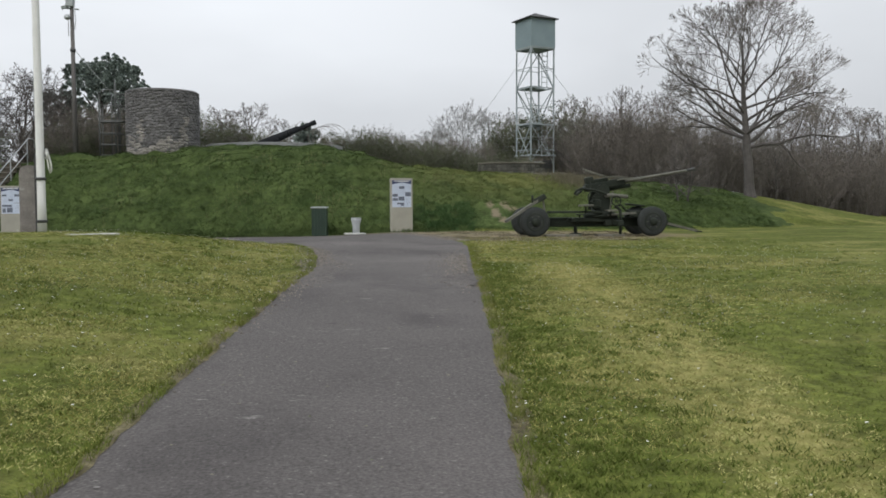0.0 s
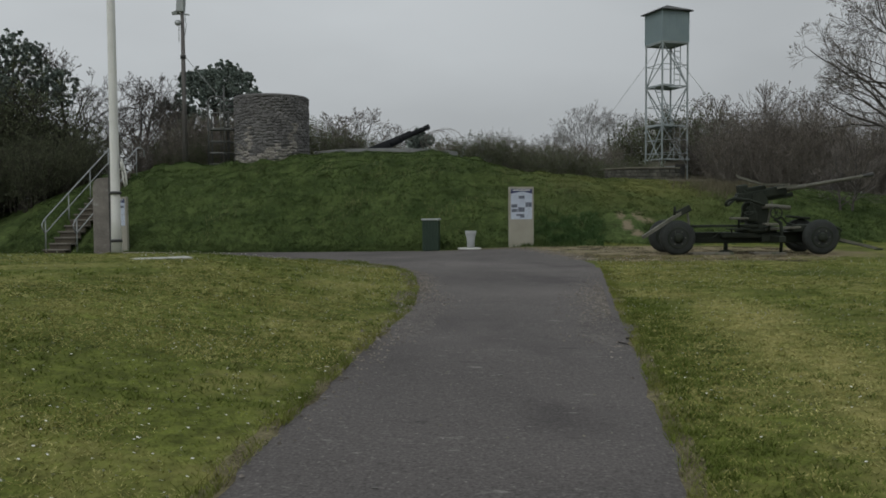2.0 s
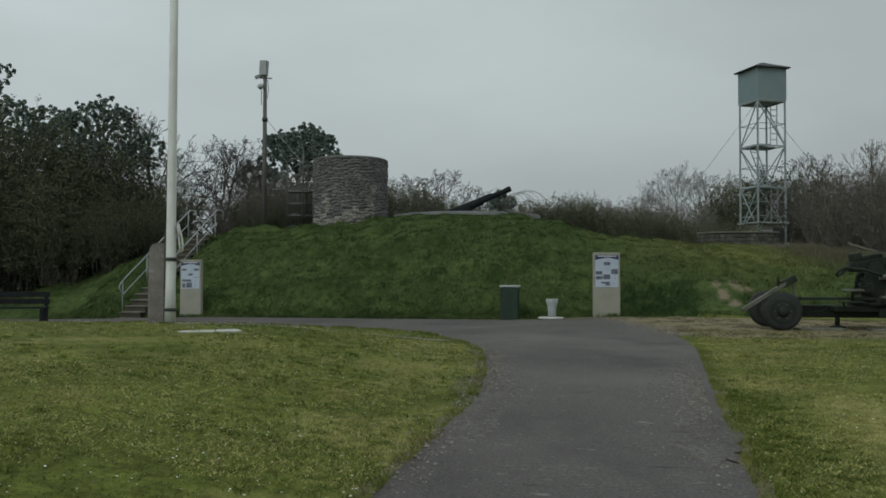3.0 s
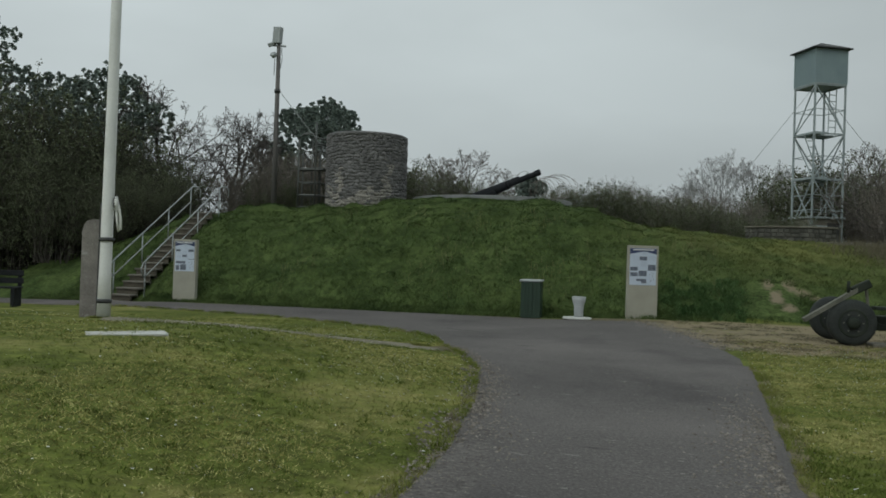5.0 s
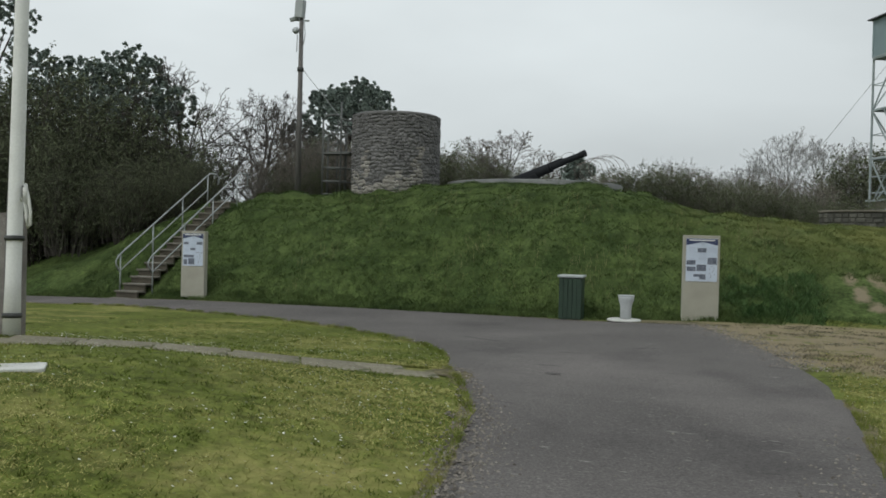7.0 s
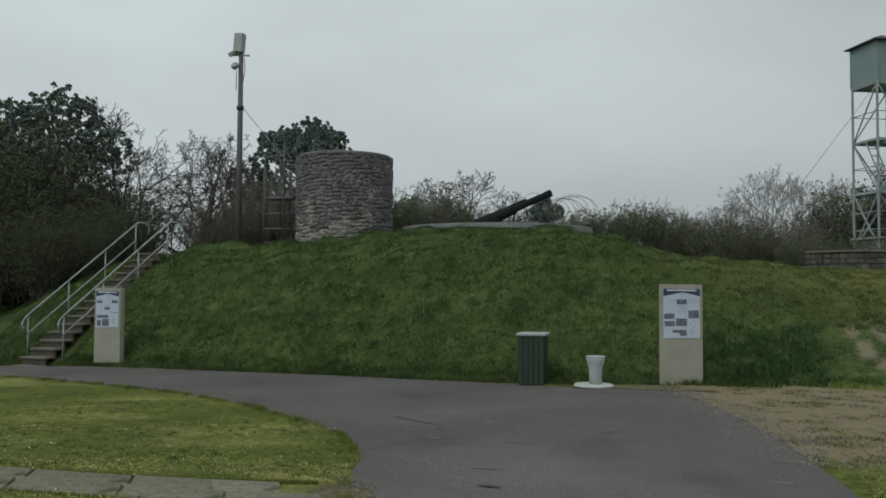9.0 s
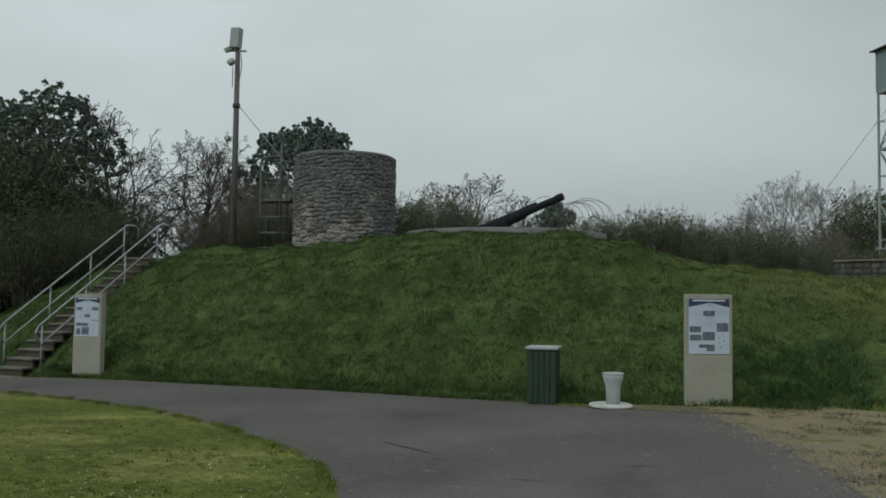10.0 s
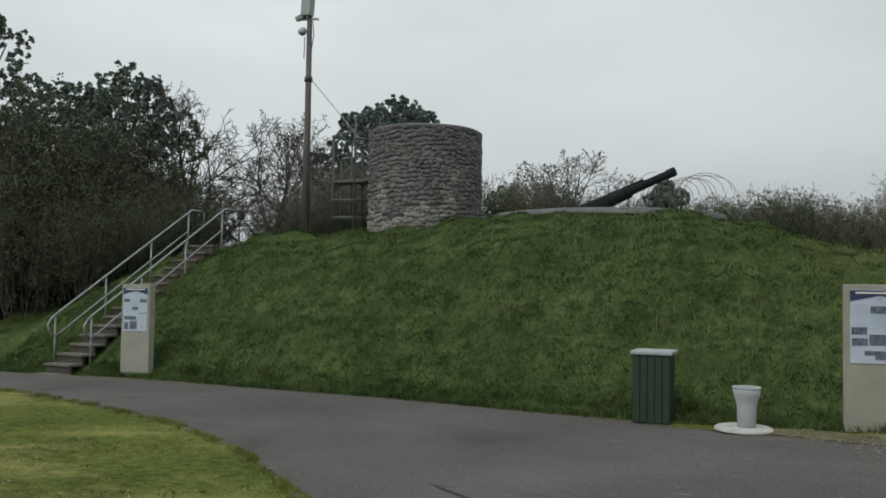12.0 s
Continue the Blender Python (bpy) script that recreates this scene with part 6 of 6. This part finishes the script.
# tufts on the mound
n = 17000
x = gr.uniform(-19, 12, n)
y = foot(x) + gr.random(n) ** 1.2 * (reach(x) + 1.2) + 0.02
clear = (np.abs(x + 16.4) > 0.62) & ~((np.abs(x - 1.7) < 0.6) & (np.abs(y - 28.5) < 0.8)) & ((x + 11.43) ** 2 + (y - 34.9) ** 2 > 2.6)
x, y = x[clear], y[clear]
x, y = np.repeat(x, 16), np.repeat(y, 16)
x, y = x + gr.normal(0, 0.07, len(x)), y + gr.normal(0, 0.07, len(x))
blades("mound_grass", x, y, 0.065, 0.013, 1.7, LONG_BLADE, "long tufted grass on the mound", 3, soil)
# weeds along the foot of the mound
n = 3000
x = gr.uniform(-20, 0.2, n)
y = foot(x) + gr.normal(-0.05, 0.14, n)
y = np.maximum(y, arm_far(x) + 0.02)
clear = (np.abs(x + 16.4) > 0.62) & ~((np.abs(x + 3.94) < 0.34) & (y < 27.5)) & ~((np.abs(x + 2.78) < 0.4) & (y < 27.0))
x, y = np.repeat(x[clear], 14), np.repeat(y[clear], 14)
x, y = x + gr.normal(0, 0.06, len(x)), y + gr.normal(0, 0.05, len(x))
blades("foot_weeds", x, y, 0.11, 0.012, 1.3, LONG_BLADE, "weeds and long grass along the foot of the mound", 4, soil)
# lush weeds beside the information board
n = 650
x = gr.uniform(-0.95, 1.0, n)
y = foot(x) + 0.05 + 1.7 * gr.random(n) ** 1.2
keep = lumps(x * 1.7, y * 1.7, 0.6) > gr.uniform(0.3, 0.8, n)
x, y = np.repeat(x[keep], 16), np.repeat(y[keep], 16)
x, y = x + gr.normal(0, 0.06, len(x)), y + gr.normal(0, 0.06, len(x))
blades("lush_weeds", x, y, 0.12, 0.022, 1.2, WEED, "lush dark green weeds beside the information board", 15, soil)
# pale dry stalks on the slope
n = 900
cx, cy = gr.uniform(-12, 1, 45), gr.uniform(0.4, 4.5, 45)
pick = gr.integers(0, 45, n)
x = cx[pick] + gr.normal(0, 0.25, n)
y = foot(x) + np.maximum(0.2, cy[pick] + gr.normal(0, 0.3, n))
blades("dry_stalks", x, y, 0.24, 0.007, 0.4, STRAW, "pale dry grass stalks on the mound", 5, soil)

# dead grass round the bunker slab
n = 3500
x, y = gr.normal(5.4, 0.8, n), gr.normal(32.9, 0.7, n)
blades("dead_grass", x, y, 0.30, 0.012, 0.7, DEAD, "clump of dead brown grass by the bunker slab", 6, soil)

# ---- daisies in the lawn ----
daisy_v, daisy_f = [], []
dr = random.Random(21)
spots = [(dr.uniform(-9, 7), dr.uniform(4, 21)) for _ in range(150)]
for cx, cy in spots:
    for _ in range(dr.randint(18, 95)):
        x, y = cx + dr.gauss(0, 0.7), cy + dr.gauss(0, 0.7)
        if bool(on_path(np.float64(x), np.float64(y))) or bool(on_paving(np.float64(x), np.float64(y))):
            continue
        z, r = float(soil(np.float64(x), np.float64(y))) + dr.uniform(0.03, 0.05), dr.uniform(0.006, 0.010)
        s0 = len(daisy_v)
        tx, ty = dr.uniform(-0.4, 0.4), dr.uniform(-0.9, 0.1)
        for k in range(7):
            a = 2 * math.pi * k / 7
            dx, dy = r * math.cos(a), r * math.sin(a)
            daisy_v.append((x + dx, y + dy, z - tx * dx - ty * dy * -1))
        daisy_f.append(tuple(range(s0, s0 + 7)))
tagged(mesh_object("daisies", daisy_v, daisy_f, WHITE), "white daisies scattered in the lawn", "flowers", kind="stuff")

# ---- loose chips and pebbles on the asphalt and sand ----
chip_v, chip_f = [], []
for k in range(760):
    if k < 160:
        y = dr.uniform(3.5, 26)
        x = dr.uniform(float(stem_left(min(y, 18.6))), float(stem_right(min(y, 18.6)))) if y < 18.6 else dr.uniform(-8, 0)
        if not bool(on_path(np.float64(x), np.float64(y))):
            continue
    else:
        x, y = dr.gauss(0.6, 0.9), dr.gauss(24.4, 1.0)
    z, r = float(land(np.float64(x), np.float64(y))) + 0.02, dr.uniform(0.006, 0.016)
    s0 = len(chip_v)
    chip_v += [(x + r * dr.uniform(0.7, 1.3) * c, y + r * dr.uniform(0.7, 1.3) * s, z) for c, s in ((1, 0), (0, 1), (-1, 0), (0, -1))] + [(x, y, z + r * 0.6)]
    chip_f += [(s0, s0 + 1, s0 + 4), (s0 + 1, s0 + 2, s0 + 4), (s0 + 2, s0 + 3, s0 + 4), (s0 + 3, s0, s0 + 4)]
tagged(mesh_object("pebbles", chip_v, chip_f, OLD_CONCRETE), "small pale stone chips lying on the path", "pebbles", kind="stuff")

# ---- pale flecks worn into the asphalt ----
fleck_v, fleck_f = [], []
for k in range(220):
    y = dr.uniform(3.5, 27)
    x = dr.uniform(float(stem_left(min(y, 18.6))), float(stem_right(min(y, 18.6)))) if y < 18.6 else dr.uniform(-11, 0)
    if not bool(on_path(np.float64(x), np.float64(y), 0.15)):
        continue
    r, s0 = dr.choice((0.006, 0.008, 0.01, 0.013, 0.018)), len(fleck_v)
    for q in range(7):
        a = 2 * math.pi * q / 7
        px, py = x + 1.5 * r * math.cos(a) * dr.uniform(0.6, 1.2), y + r * math.sin(a) * dr.uniform(0.6, 1.2)
        fleck_v.append((px, py, float(land(np.float64(px), np.float64(py))) + 0.0245))
    fleck_f.append(tuple(range(s0, s0 + 7)))
tagged(mesh_object("asphalt_flecks", fleck_v, fleck_f, PALE_FLECK), "pale worn flecks in the asphalt", "flecks", kind="stuff")

# ---- loose gravel along the broken edges of the path ----
grit_v, grit_f = [], []
far_edge = curve_of([(18.7, 0.56), (21.0, 0.2), (22.7, -0.2), (24.1, -0.65), (26.0, -1.3), (26.35, -2.6)])
for k in range(5200):
    left_side = k < 2200
    y = min(18.4, max(5.0, dr.gauss(13.4, 2.3))) if left_side else min(17.0, max(8.0, dr.gauss(13.0, 1.3)))
    wide = 0.07 + 0.17 * float(lumps(0.0, y * 1.3, 1.0)) * math.exp(-((y - 13.4) / 3.0) ** 2)
    x = float(stem_left(y)) + 0.13 + dr.gauss(0, wide) if left_side else float(stem_right(y)) - 0.12 - abs(dr.gauss(0, 0.22))
    if k >= 3600:
        y = dr.uniform(20.5, 26.2)
        x = float(far_edge(y)) + dr.gauss(0, 0.22)
    z, r = float(land(np.float64(x), np.float64(y))) + 0.017, dr.uniform(0.007, 0.020)
    s0 = len(grit_v)
    grit_v += [(x + r * dr.uniform(0.7, 1.3) * c, y + r * dr.uniform(0.7, 1.3) * s, z) for c, s in ((1, 0), (0, 1), (-1, 0), (0, -1))] + [(x + r * dr.uniform(-0.3, 0.3), y, z + r * 0.8)]
    grit_f += [(s0, s0 + 1, s0 + 4), (s0 + 1, s0 + 2, s0 + 4), (s0 + 2, s0 + 3, s0 + 4), (s0 + 3, s0, s0 + 4)]
tagged(mesh_object("edge_gravel", grit_v, grit_f, GRAVEL), "loose brownish gravel along the broken path edges", "gravel", kind="stuff")
